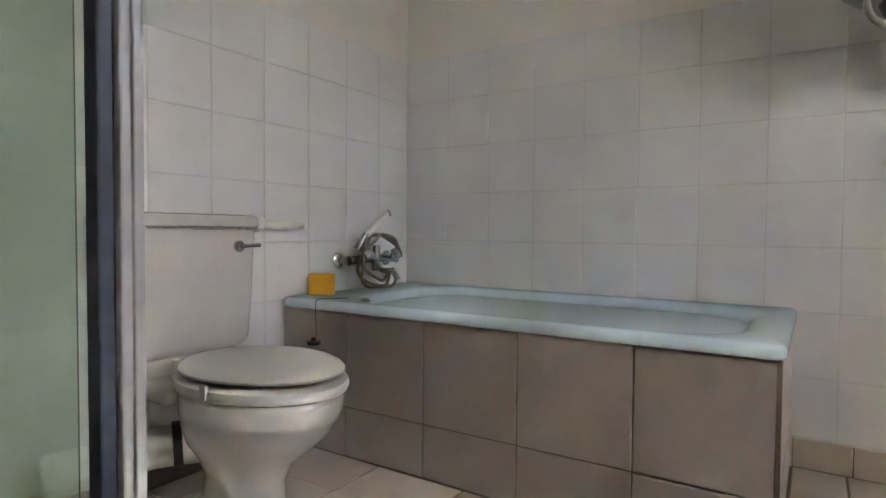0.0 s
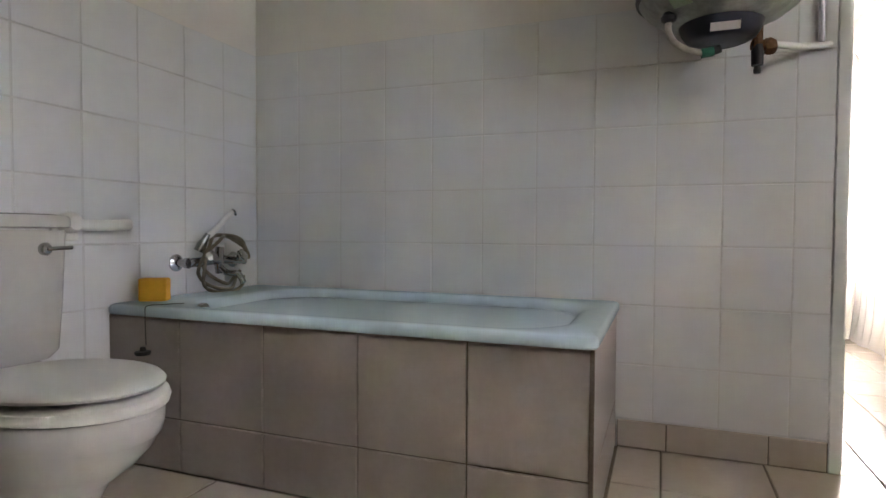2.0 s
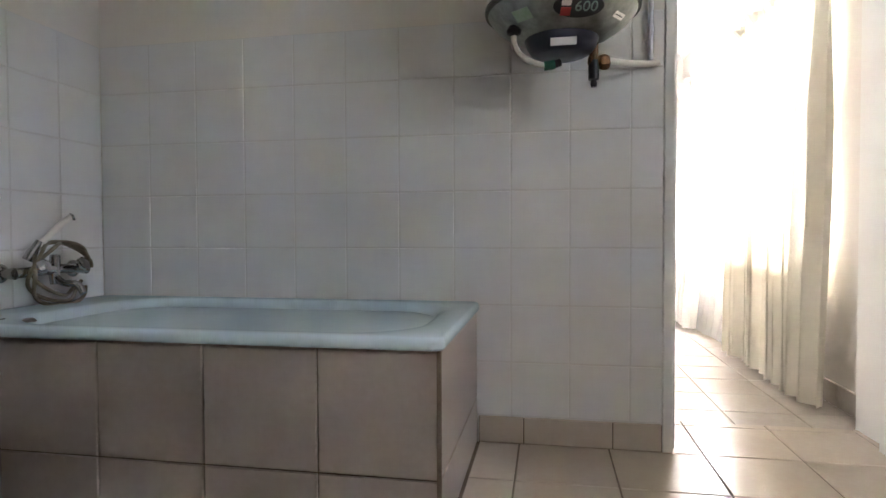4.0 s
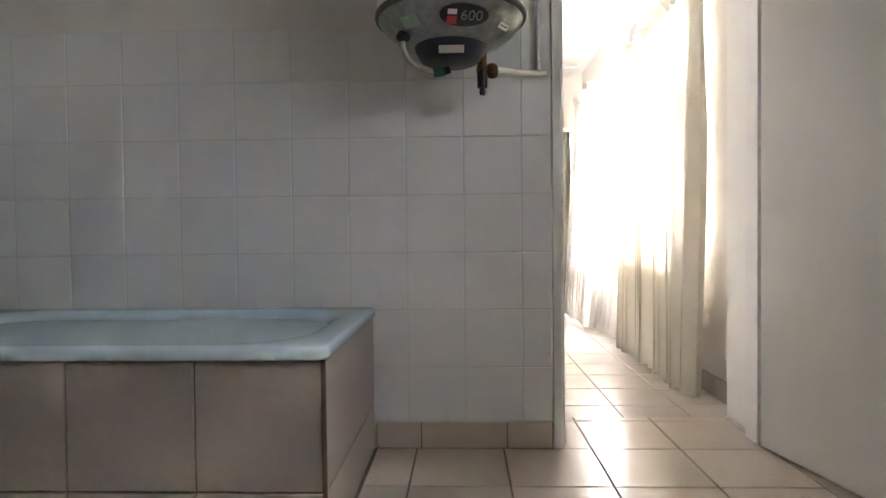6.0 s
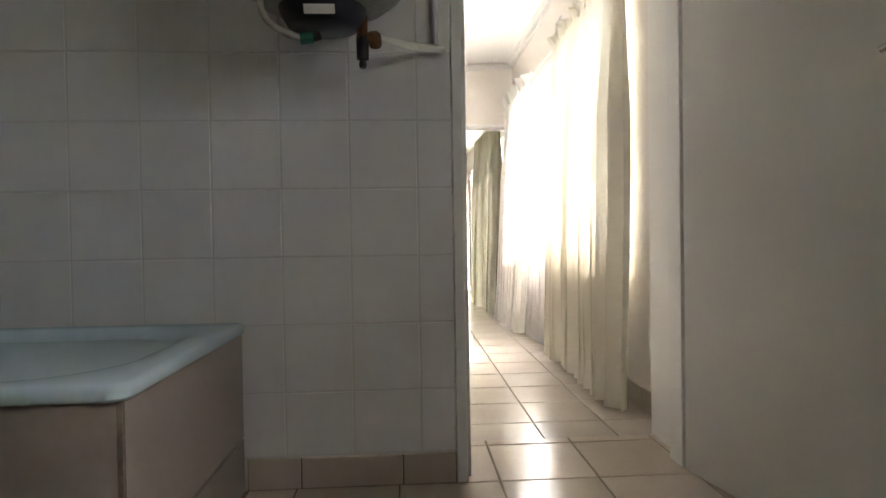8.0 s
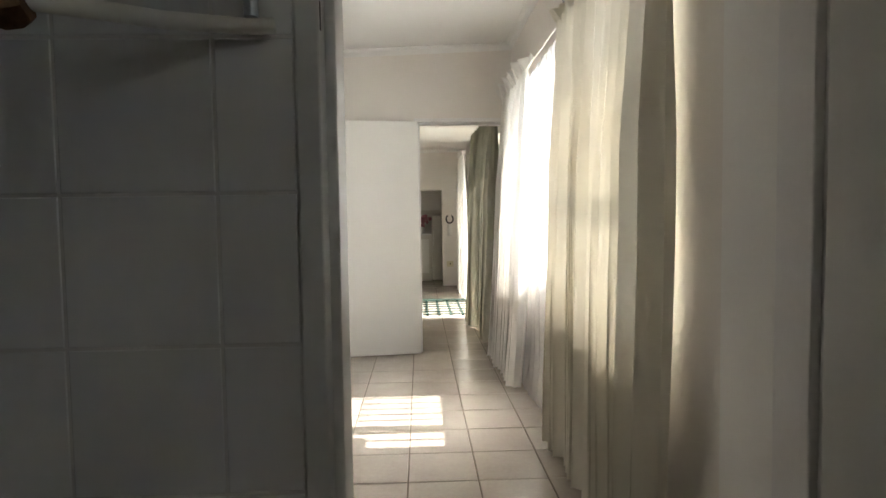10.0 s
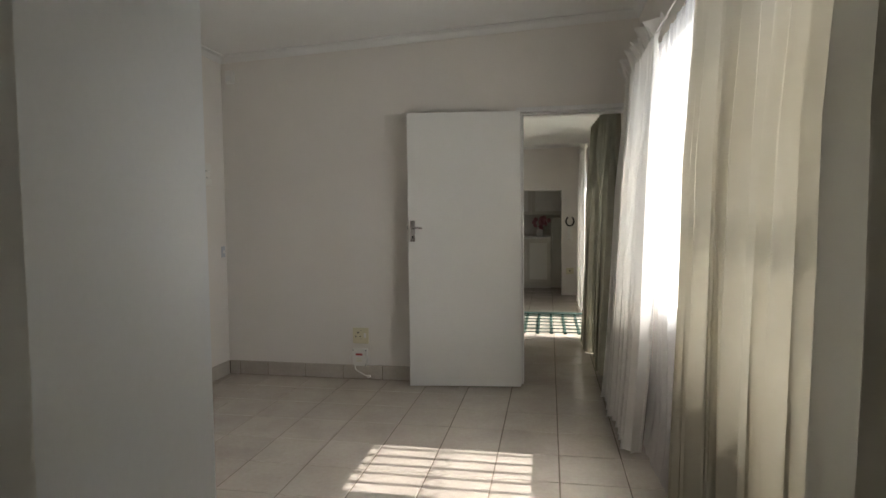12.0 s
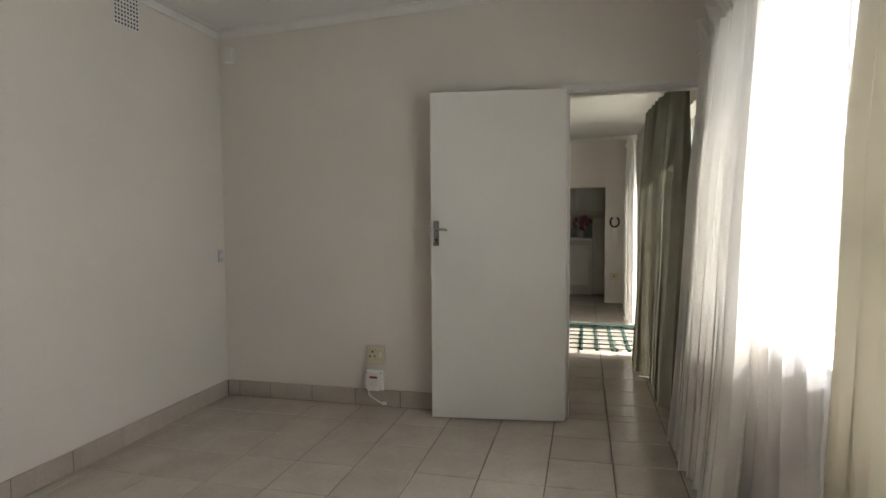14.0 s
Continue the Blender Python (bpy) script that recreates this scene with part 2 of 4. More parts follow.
def finish(name, bm, material, smooth=False):
    bmesh.ops.recalc_face_normals(bm, faces=bm.faces)
    me = bpy.data.meshes.new(name)
    bm.to_mesh(me)
    bm.free()
    me.materials.append(material)
    if smooth:
        for p in me.polygons:
            p.use_smooth = True
        me.set_sharp_from_angle(angle=radians(40))
    return me


def part(name, bm, material, parent=None, label="", smooth=False):
    ob = new(name, finish(name, bm, material, smooth))
    if parent:
        ob.parent = parent
    if label:
        ob["label"] = label
    return ob


def thing(name, label, category, at=(0, 0, 0), group="", turn=0.0):
    ob = new(name)
    ob.empty_display_size = 0.1
    ob.matrix_world = pose(*at, 0, 0, turn)
    return tagged(ob, label, category, group)


def setting(name, bm, material, label="", category=""):
    return tagged(part(name, bm, material), label, category, kind="structure")


def slab(name, boxes, material, label, category):
    bm = bmesh.new()
    for b in boxes:
        box(bm, *b)
    return setting(name, bm, material, label, category)


# ---- walls, floors, ceilings ----
TOP = 3.05
B = bmesh.new
tile_base = 0.006   # walls stand back behind the tiles

# sub-floors under the tiles
slab("floor_bathroom", [(BX0 - 0.1, BX1 + 0.1, BY0 - 0.1, STEP_Y, -0.19, -0.004)], FGROUT, "brown grout bed under beige floor tiles", "floor")
slab("floor_bedroom", [(LX - 0.1, WX + 0.05, STEP_Y + 0.001, FY + 0.03, F2 - 0.12, F2 - 0.004)], FGROUT, "brown grout bed under pale floor tiles", "floor")
slab("floor_lounge", [(-0.6, WX + 0.05, FY + 0.031, 12.6, F2 - 0.12, F2 - 0.004)], FGROUT, "grout bed under pale tiles of the next room", "floor")

# wall between bathroom and bedroom, with the doorway
slab("wall_bath", [(BX0 - 0.15, DX0 - 0.035, tile_base, WT, FOOT, TOP), (DX1 + 0.035, WX + 0.2, tile_base, WT, FOOT, TOP),
                   (DX0 - 0.035, DX1 + 0.035, tile_base, WT, DH + 0.035, TOP)], PLASTER, "off-white painted plaster wall with a doorway", "wall")
slab("wall_taps", [(BX0 - 0.15, BX0 - tile_base, BY0 - 0.15, tile_base, FOOT, TOP)], PLASTER, "off-white plaster wall above white tiles", "wall")
slab("wall_bathroom_back", [(BX0 - 0.15, BX1 + 0.2, BY0 - 0.15, BY0, FOOT, TOP)], PLASTER, "plain off-white plaster wall", "wall")
# bathroom outer wall with a small window
BW = (-1.98, -1.28, 1.45, 2.05)
slab("wall_bathroom_outer", [(BX1, BX1 + 0.2, BY0, BW[0], FOOT, TOP), (BX1, BX1 + 0.2, BW[1], tile_base, FOOT, TOP),
                             (BX1, BX1 + 0.2, BW[0], BW[1], FOOT, BW[2]), (BX1, BX1 + 0.2, BW[0], BW[1], BW[3], TOP)], PLASTER, "off-white plaster outer wall with a window", "wall")
# thicker pier beside the right jamb
slab("wall_pier", [(DX1 + 0.030, WX, WT, 0.40, FOOT, TOP)], GLOSS, "smooth white painted pier beside the doorway", "wall")
# return of the thick wall beside the left jamb
slab("wall_return", [(NX, DX0 - 0.030, WT, 0.32, FOOT, TOP)], GLOSS, "off-white painted return beside the doorway", "wall")
# cupboard recess
slab("wall_recess", [(NX - 0.11, NX, WT, NY, FOOT, TOP)], RECESS, "smooth off-white painted wall beside the doorway", "wall")
slab("wall_cupboard_front", [(LX, NX - 0.11, NY - 0.11, NY, FOOT, TOP)], PLASTER, "plain off-white wall", "wall")
slab("wall_bedroom_left", [(LX - 0.15, LX, WT, FY + 0.15, FOOT, TOP)], PLASTER, "off-white painted bedroom wall", "wall")
slab("wall_bedroom_far", [(LX, OX0 - 0.03, FY, FY + 0.15, FOOT, TOP), (OX1 + 0.025, WX, FY, FY + 0.15, FOOT, TOP),
                          (OX0 - 0.03, OX1 + 0.025, FY, FY + 0.15, OH + 0.03, TOP)], PLASTER, "off-white bedroom wall with a doorway", "wall")
# window wall along bedroom and lounge
W1 = (1.09, 3.85, 0.75, 2.12)
W2 = (4.83, 8.55, -0.01, 2.03)
SILL = 0.20
wall_boxes = [(WX, WX + SILL, WT, W1[0], FOOT, TOP), (WX, WX + SILL, W1[1], W2[0], FOOT, TOP), (WX, WX + SILL, W2[1], 12.6, FOOT, TOP)]
for w in (W1, W2):
    wall_boxes += [(WX, WX + SILL, w[0], w[1], FOOT, w[2]), (WX, WX + SILL, w[0], w[1], w[3], TOP)]
slab("wall_windows", wall_boxes, PLASTER, "off-white outer wall with curtained windows", "wall")
# lounge
slab("wall_lounge_left", [(-0.75, -0.6, FY + 0.15, 12.6, FOOT, TOP)], PLASTER, "plain off-white wall", "wall")
slab("wall_lounge_near", [(-0.75, LX - 0.15, FY, FY + 0.15, FOOT, TOP)], PLASTER, "plain off-white wall", "wall")
slab("wall_lounge_far", [(KX, WX, RY, RY + 0.15, FOOT, TOP), (-0.6, 1.9, RY, RY + 0.15, FOOT, TOP), (1.9, KX, RY, RY + 0.15, 1.66, TOP)], PLASTER, "off-white wall with the kitchen opening", "wall")
slab("wall_kitchen_back", [(-0.6, WX, 12.6, 12.75, FOOT, TOP)], PLASTER, "kitchen back wall", "wall")


def sloped(name, x0, x1, y0, y1, z0, z1, material, label):
    bm = B()
    rings = [[(x0, y, z0), (x1, y, z1), (x1, y, z1 + 0.12), (x0, y, z0 + 0.12)] for y in (y0, y1)]
    loft(bm, rings)
    return setting(name, bm, material, label, "ceiling")


sloped("ceiling_bedroom", LX - 0.1, WX + 0.1, WT, FY + 0.01, ceil_z(LX - 0.1), ceil_z(WX + 0.1), CEILING, "white painted sloping ceiling")
sloped("ceiling_bathroom", BX0 - 0.1, BX1 + 0.1, BY0 - 0.05, 0.05, ceil_z(0), ceil_z(3.4), CEILING, "white painted bathroom ceiling")
sloped("ceiling_lounge", -0.7, WX + 0.1, FY + 0.14, 12.7, 2.31, 2.41, CEILING, "white painted ceiling of the next room")


def cornice(name, p, q, inward, h=0.055):
    """A coved cornice from p to q, its face turned inward."""
    p, q, inw = Vector(p), Vector(q), Vector(inward)
    prof = [(0, 0), (0, -h), (0.008, -h), (0.012, -h * 0.75), (h * 0.45, -h * 0.3), (h * 0.8, -0.010), (h, -0.008), (h, 0)]
    bm = B()
    loft(bm, [[e + inw * a + Vector((0, 0, b)) for a, b in prof] for e in (p, q)])
    return setting(name, bm, CEILING, "white coved plaster cornice", "cornice")


cornice("trim_far", (LX, FY - 0.001, ceil_z(LX)), (WX, FY - 0.001, ceil_z(WX)), (0, -1, 0))
cornice("trim_left", (LX + 0.001, NY, ceil_z(LX)), (LX + 0.001, FY, ceil_z(LX)), (1, 0, 0))
cornice("trim_window", (WX - 0.001, WT, ceil_z(WX)), (WX - 0.001, FY, ceil_z(WX)), (-1, 0, 0))
cornice("trim_lounge", (1.0, RY - 0.001, 2.352), (WX, RY - 0.001, 2.410), (0, -1, 0))


# ---- door frames and doors ----
def steel_frame(name, x0, x1, h, y0, y1, rebate_front, label, foot=0.0):
    """A pressed steel door frame round an opening; the rebate lies at the front or the back."""
    bm = B()
    a, s = 0.035, 0.016
    yr = y0 + 0.042 if rebate_front else y1 - 0.042
    for sx, xe in ((-1, x0), (1, x1)):
        lo, hi = sorted((xe, xe + sx * a))
        box(bm, lo, hi, y0 - 0.006, y1 + 0.004, foot, h + a, 0.003)
        lo, hi = sorted((xe - sx * s, xe + sx * 0.01))
        ya, yb = (yr, y1 - 0.012) if rebate_front else (y0 + 0.012, yr)
        box(bm, lo, hi, ya, yb, foot, h + 0.005, 0.003)
    box(bm, x0 - 0.001, x1 + 0.001, y0 - 0.006, y1 + 0.004, h, h + a, 0.003)
    ya, yb = (yr, y1 - 0.012) if rebate_front else (y0 + 0.012, yr)
    box(bm, x0, x1, ya, yb, h - s, h + 0.005, 0.003)
    return setting(name, bm, FRAMEP, label, "door frame")


steel_frame("door_frame_1", DX0, DX1, DH, 0.0, WT, True, "white painted pressed steel door frame")
steel_frame("door_frame_2", OX0, OX1, OH, FY, FY + 0.15, True, "white painted pressed steel door frame", F2)

# strike plate on the left jamb
bm = B()
box(bm, DX0 - 0.0010, DX0 + 0.0012, 0.002, 0.006, 1.42, 1.46, 0.0005)
tagged(part("strike_plate", bm, IRON), "dark worn steel strike plate in the door frame", "strike plate")


def lever_handle(parent, x, z, yface, side, toward):
    """A chrome lever on a long plate, on the face yface of the leaf; toward is the way the lever points."""
    bm = B()
    lo, hi = sorted((yface, yface + side * 0.006))
    box(bm, x - 0.019, x + 0.019, lo, hi, z - 0.105, z + 0.055, 0.0025)
    cyl(bm, (x, yface, z), (x, yface + side * 0.045, z), 0.010, 0.009, 16)
    h = part("handle", bm, CHROME, parent, "worn chrome lever handle", True)
    bm = B()
    tube(bm, curve([(x, yface + side * 0.042, z), (x + toward * 0.03, yface + side * 0.05, z + 0.002), (x + toward * 0.055, yface + side * 0.048, z), (x + toward * 0.075, yface + side * 0.044, z - 0.003)], 6), 0.008, 10)
    part("lever", bm, CHROME, h, smooth=True)
    bm = B()
    cyl(bm, (x, yface + side * 0.0055, z - 0.066), (x, yface + side * 0.0072, z - 0.066), 0.006, None, 12)
    box(bm, x - 0.0025, x + 0.0025, min(yface + side * 0.0055, yface + side * 0.0072), max(yface + side * 0.0055, yface + side * 0.0072), z - 0.086, z - 0.066)
    part("keyhole", bm, IRON, h)


def door_leaf(name, hinge, angle, width, height, flip, label, hz=1.225):
    """A flush leaf; local x runs from the hinge to the lock side, its thickness along y."""
    ob = thing(name, label, "door", hinge, turn=angle)
    ob["kind"] = "structure"
    bm = B()
    box(bm, 0.003, width, -0.02, 0.02, 0.010, height, 0.002)
    part("leaf", bm, GLOSS, ob)
    for s in (-1, 1):
        lever_handle(ob, width - 0.035, hz, s * 0.02, s, -1)
    for z in (0.22, height - 0.22):
        bm = B()
        cyl(bm, (0.0, flip * 0.024, z - 0.05), (0.0, flip * 0.024, z + 0.05), 0.006, None, 10)
        box(bm, 0.0, 0.03, flip * 0.0205 - 0.001, flip * 0.0205 + 0.001, z - 0.05, z + 0.05)
        part("hinge", bm, FRAMEP, ob)
    bm = B()
    box(bm, width - 0.0005, width + 0.0015, -0.011, 0.011, 1.12, 1.31, 0.0005)
    box(bm, width, width + 0.009, -0.006, 0.006, 1.213, 1.239, 0.002)
    part("lock_plate", bm, CHROME, ob)
    return ob


# bathroom door stands open into the bathroom, along the outer wall
door_leaf("door_1", (3.232, 0.012, 0.0), -78.5, 0.82, 2.085, 1, "white painted flush door standing open into the bathroom", 1.20)
# bedroom door stands open against the far wall
door_leaf("door_2", (OX0, FY - 0.045, F2), 186.5, 0.85, 2.085, -1, "white painted flush door standing open against the bedroom wall")


# ---- bath ----
def rr(x0, x1, y0, y1, r, z, seg=8):
    """A rounded rectangle of points at height z."""
    pts = []
    for cx, cy, a0 in ((x1 - r, y1 - r, 0), (x0 + r, y1 - r, 90), (x0 + r, y0 + r, 180), (x1 - r, y0 + r, 270)):
        for i in range(seg + 1):
            a = radians(a0 + 90 * i / seg)
            pts.append(Vector((cx + r * math.cos(a), cy + r * math.sin(a), z)))
    return pts


RIM = 0.546
bath = thing("bathtub", "pale blue enamel bathtub built in behind tiled panels", "bathtub", (0.94, -0.40, 0))
bm = B()
x0, x1, y0, y1 = BX0 + 0.001, 1.762, -0.806, -0.001
rings = [rr(x0 + 0.005, x1 - 0.005, y0 + 0.005, y1, 0.030, RIM - 0.034, 12), rr(x0, x1, y0, y1, 0.034, RIM - 0.028, 12), rr(x0, x1, y0, y1, 0.034, RIM - 0.013, 12),
         rr(x0 + 0.004, x1 - 0.004, y0 + 0.004, y1 - 0.001, 0.034, RIM - 0.004, 12), rr(x0 + 0.012, x1 - 0.012, y0 + 0.012, y1 - 0.004, 0.034, RIM, 12)]
ix0, ix1, iy0, iy1 = x0 + 0.20, x1 - 0.060, y0 + 0.050, y1 - 0.045
for d, z, r in ((0.0, RIM - 0.0005, 0.22), (0.012, RIM - 0.003, 0.218), (0.022, RIM - 0.010, 0.215), (0.030, RIM - 0.022, 0.212), (0.036, RIM - 0.045, 0.21), (0.043, RIM - 0.09, 0.205),
                (0.054, RIM - 0.16, 0.20), (0.068, RIM - 0.24, 0.19), (0.092, RIM - 0.33, 0.18), (0.14, RIM - 0.39, 0.16), (0.22, RIM - 0.405, 0.10)):
    rings.append(rr(ix0 + d * 1.3, ix1 - d * 1.9, iy0 + d, iy1 - d, r, z, 12))
off = Vector((-0.94, 0.40, 0))
loft(bm, [[p + off for p in ring] for ring in rings])
part("tub", bm, ENAMEL, bath, smooth=True)
# overflow and waste fittings
bm = B()
lathe(bm, [(0.0001, 0.012), (0.012, 0.011), (0.019, 0.006), (0.022, 0.0)], 20, Matrix.Translation(Vector((0.40, -0.655, RIM - 0.012)) + off))
part("overflow", bm, CHROME, bath, "round chrome overflow knob", True)
bm = B()
tube(bm, curve([Vector(p) + off for p in ((0.36, -0.70, RIM + 0.003), (0.33, -0.76, RIM + 0.004), (0.305, -0.804, RIM + 0.002), (0.305, -0.812, RIM - 0.03), (0.308, -0.812, 0.42))], 8), 0.0014, 6)
part("chain", bm, IRON, bath, "thin dark plug chain", True)
bm = B()
lathe(bm, [(0.0001, 0.02), (0.008, 0.018), (0.010, 0.006), (0.024, 0.004), (0.026, 0.0), (0.022, -0.008)], 18, Matrix.Translation(Vector((0.309, -0.826, 0.398)) + off))
part("plug", bm, IRON, bath, "black rubber bath plug", True)

# tiled front and end of the bath
slab("wall_bath_panel", [(BX0 + 0.001, 1.742, -0.782, -0.74, 0, RIM - 0.036), (1.70, 1.742, -0.74, -0.002, 0, RIM - 0.036)], FGROUT, "dark grout bed behind beige bath panel tiles", "bath panel")
panel_front = bpy.data.objects["wall_bath_panel"]


def tile_mesh(name, w, h, t, material, bevel=0.0025):
    """A tile lying in local x and y, its face up at z = 0."""
    bm = B()
    box(bm, -w / 2, w / 2, -h / 2, h / 2, -t, 0)
    es = [e for e in bm.edges if all(v.co.z > -1e-6 for v in e.verts)]
    bmesh.ops.bevel(bm, geom=es, offset=bevel, segments=1, affect="EDGES")
    return finish(name, bm, material)


MESHES = {}


def lay(name, parent, m, w, h, t, material, joint, lift=0.0006, tilt=0.10):
    """One tile of that size with its centre at m, a touch uneven."""
    key = (name, round(w, 3), round(h, 3), material.name)
    if key not in MESHES:
        MESHES[key] = tile_mesh(name, w - joint, h - joint, t, material)
    ob = new(name, MESHES[key])
    ob.parent = parent
    a, b2 = random.uniform(-1, 1), random.uniform(-1, 1)
    ob.matrix_world = m @ Matrix.Translation((0, 0, random.uniform(-lift, 0))) @ pose(0, 0, 0, a * tilt, b2 * tilt, 0)
    return ob


FACE_MY = pose(0, 0, 0, 90, 0, 0)     # a face turned to -y: local x to +x, local y to +z
FACE_PX = pose(0, 0, 0, 90, 0, 90)    # a face turned to +x: local x to +y, local y to +z
FACE_MX = pose(0, 0, 0, 90, 0, -90)   # a face turned to -x
for z0, z1 in ((0.0, 0.176), (0.176, RIM - 0.036)):
    for xa, xb in ((BX0 + 0.002, 0.429), (0.429, 0.760), (0.760, 1.090), (1.090, 1.421), (1.421, 1.750)):
        lay("panel_tile", panel_front, Matrix.Translation(((xa + xb) / 2, -0.791, (z0 + z1) / 2)) @ FACE_MY, xb - xa, z1 - z0, 0.008, PANEL, 0.0055)
    for ya, yb in ((-0.785, -0.008),):
        lay("panel_tile", panel_front, Matrix.Translation((1.751, (ya + yb) / 2, (z0 + z1) / 2)) @ FACE_PX, yb - ya, z1 - z0, 0.008, PANEL, 0.0055)
bm = B()
box(bm, 1.742, 1.7535, -0.7935, -0.782, 0, RIM - 0.036, 0.002)
part("corner_trim", bm, FGROUT, panel_front, "dark corner joint")


# ---- toilet ----
def egg(cx, cy, a, b, z, k=36, nose=0.25):
    """An egg-shaped outline, blunt at the back and narrower in front."""
    pts = []
    for i in range(k):
        t = 2 * math.pi * i / k
        c, s = math.cos(t), math.sin(t)
        pts.append(Vector((cx + a * c, cy + b * s * (1 - nose * 0.35 * c), z)))
    return pts


TX, TY = BX0, -1.285
toilet = thing("toilet", "white close-coupled toilet with a closed seat lid", "toilet", (TX + 0.35, TY, 0))
to = Vector((-TX - 0.35, -TY, 0))
bm = B()
prof = [(0.40, 0.150, 0.105, 0.0), (0.40, 0.152, 0.107, 0.012), (0.405, 0.135, 0.092, 0.05), (0.41, 0.128, 0.085, 0.14), (0.42, 0.150, 0.112, 0.195), (0.445, 0.195, 0.150, 0.245), (0.465, 0.222, 0.170, 0.29), (0.472, 0.228, 0.174, 0.318), (0.476, 0.236, 0.180, 0.326),
        (0.483, 0.237, 0.182, 0.352), (0.482, 0.239, 0.183, 0.378), (0.482, 0.231, 0.175, 0.388)]
loft(bm, [[p + to for p in egg(TX + c, TY, a, b2, z)] for c, a, b2, z in prof])
box(bm, -0.338, -0.05, -0.165, 0.165, 0.335, 0.388, 0.022, 3)
box(bm, -0.338, -0.175, -0.165, 0.165, 0.345, 0.4325, 0.02, 3)
part("bowl", bm, PORC, toilet, smooth=True)
bm = B()
loft(bm, [[p + to for p in egg(TX + 0.484, TY, a, b2, z)] for a, b2, z in ((0.235, 0.182, 0.391), (0.246, 0.191, 0.395), (0.251, 0.195, 0.407), (0.247, 0.192, 0.419), (0.236, 0.183, 0.423))])
part("seat", bm, SEATW, toilet, smooth=True)
bm = B()
loft(bm, [[p + to for p in egg(TX + 0.485, TY, a, b2, z)] for a, b2, z in ((0.226, 0.176, 0.437), (0.236, 0.184, 0.439), (0.238, 0.186, 0.446), (0.230, 0.179, 0.454), (0.19, 0.145, 0.460), (0.10, 0.075, 0.463))])
part("lid", bm, SEATW, toilet, smooth=True)
for s in (-1, 1):
    bm = B()
    cyl(bm, (-0.125, s * 0.085, 0.385), (-0.125, s * 0.085, 0.440), 0.014, 0.012, 16)
    part("hinge", bm, PLASTIC, toilet, smooth=True)
bm = B()
box(bm, 0.135, 0.16, -0.194, -0.186, 0.400, 0.434, 0.002)
part("buffer", bm, PORC, toilet, "yellowed rubber seat buffer")
# cistern: body tapering down, lid, lever
bm = B()
cx0, cx1, cy0, cy1 = -0.338, -0.150, -0.215, 0.215
loft(bm, [rr(cx0, cx1 - 0.03, cy0 + 0.03, cy1 - 0.03, 0.03, 0.435), rr(cx0, cx1 - 0.012, cy0 + 0.012, cy1 - 0.012, 0.035, 0.46), rr(cx0, cx1 - 0.006, cy0 + 0.006, cy1 - 0.006, 0.03, 0.60), rr(cx0, cx1, cy0, cy1, 0.028, 0.80)])
part("cistern", bm, PORC, toilet, smooth=True)
bm = B()
loft(bm, [rr(cx0, cx1 + 0.004, cy0 - 0.004, cy1 + 0.004, 0.03, 0.806), rr(cx0, cx1 + 0.010, cy0 - 0.010, cy1 + 0.010, 0.032, 0.810), rr(cx0, cx1 + 0.010, cy0 - 0.010, cy1 + 0.010, 0.032, 0.832), rr(cx0, cx1 + 0.004, cy0 - 0.004, cy1 + 0.004, 0.03, 0.842), rr(cx0 + 0.02, cx1 - 0.03, cy0 + 0.03, cy1 - 0.03, 0.03, 0.846)])
part("cistern_lid", bm, PORC, toilet, smooth=True)
bm = B()
lathe(bm, [(0.0001, 0.016), (0.013, 0.015), (0.018, 0.008), (0.018, 0.0)], 20, Matrix.Translation((cx1 - 0.001, 0.140, 0.748)) @ pose(0, 0, 0, 0, 90, 0))
tube(bm, [(cx1 + 0.012, 0.140, 0.748), (cx1 + 0.020, 0.17, 0.750), (cx1 + 0.020, 0.205, 0.751)], 0.006, 10)
part("flush_lever", bm, CHROME, toilet, "chrome flush lever", True)
# outlet pipe with a black seal
bm = B()
tube(bm, curve([(-0.06, -0.03, 0.21), (-0.14, -0.14, 0.208), (-0.18, -0.24, 0.195), (-0.24, -0.36, 0.18)], 6), 0.055, 24)
part("outlet_pipe", bm, PLASTIC, toilet, smooth=True)
bm = B()
tube(bm, [(-0.106, -0.082, 0.2105), (-0.118, -0.102, 0.2095)], 0.062, 24)
part("seal_ring", bm, DARK, toilet, "black rubber seal ring", True)

# ---- toilet roll holder ----
holder = thing("toilet_roll_holder", "white plastic toilet roll holder fixed to the tiles", "roll holder", (BX0 + 0.001, -0.95, 0.815))
bm = B()
box(bm, 0, 0.016, -0.045, 0.045, -0.05, 0.03, 0.006)
part("back_plate", bm, PLASTIC, holder)
bm = B()
tube(bm, curve([(0.01, 0.0, 0.0), (0.04, 0.0, 0.005), (0.058, 0.03, 0.002), (0.058, 0.12, 0.002), (0.057, 0.20, 0.006)], 6), 0.018, 14)
part("bar", bm, PLASTIC, holder, smooth=True)

bm = B()
lathe(bm, [(0.0001, 0.075), (0.022, 0.072), (0.032, 0.058), (0.034, 0.04), (0.030, 0.016)], 24, Matrix.Translation((0.0, -0.005, 0.008)) @ pose(0, 0, 0, 0, 90, 0))
part("end_cap", bm, PLASTIC, holder, smooth=True)

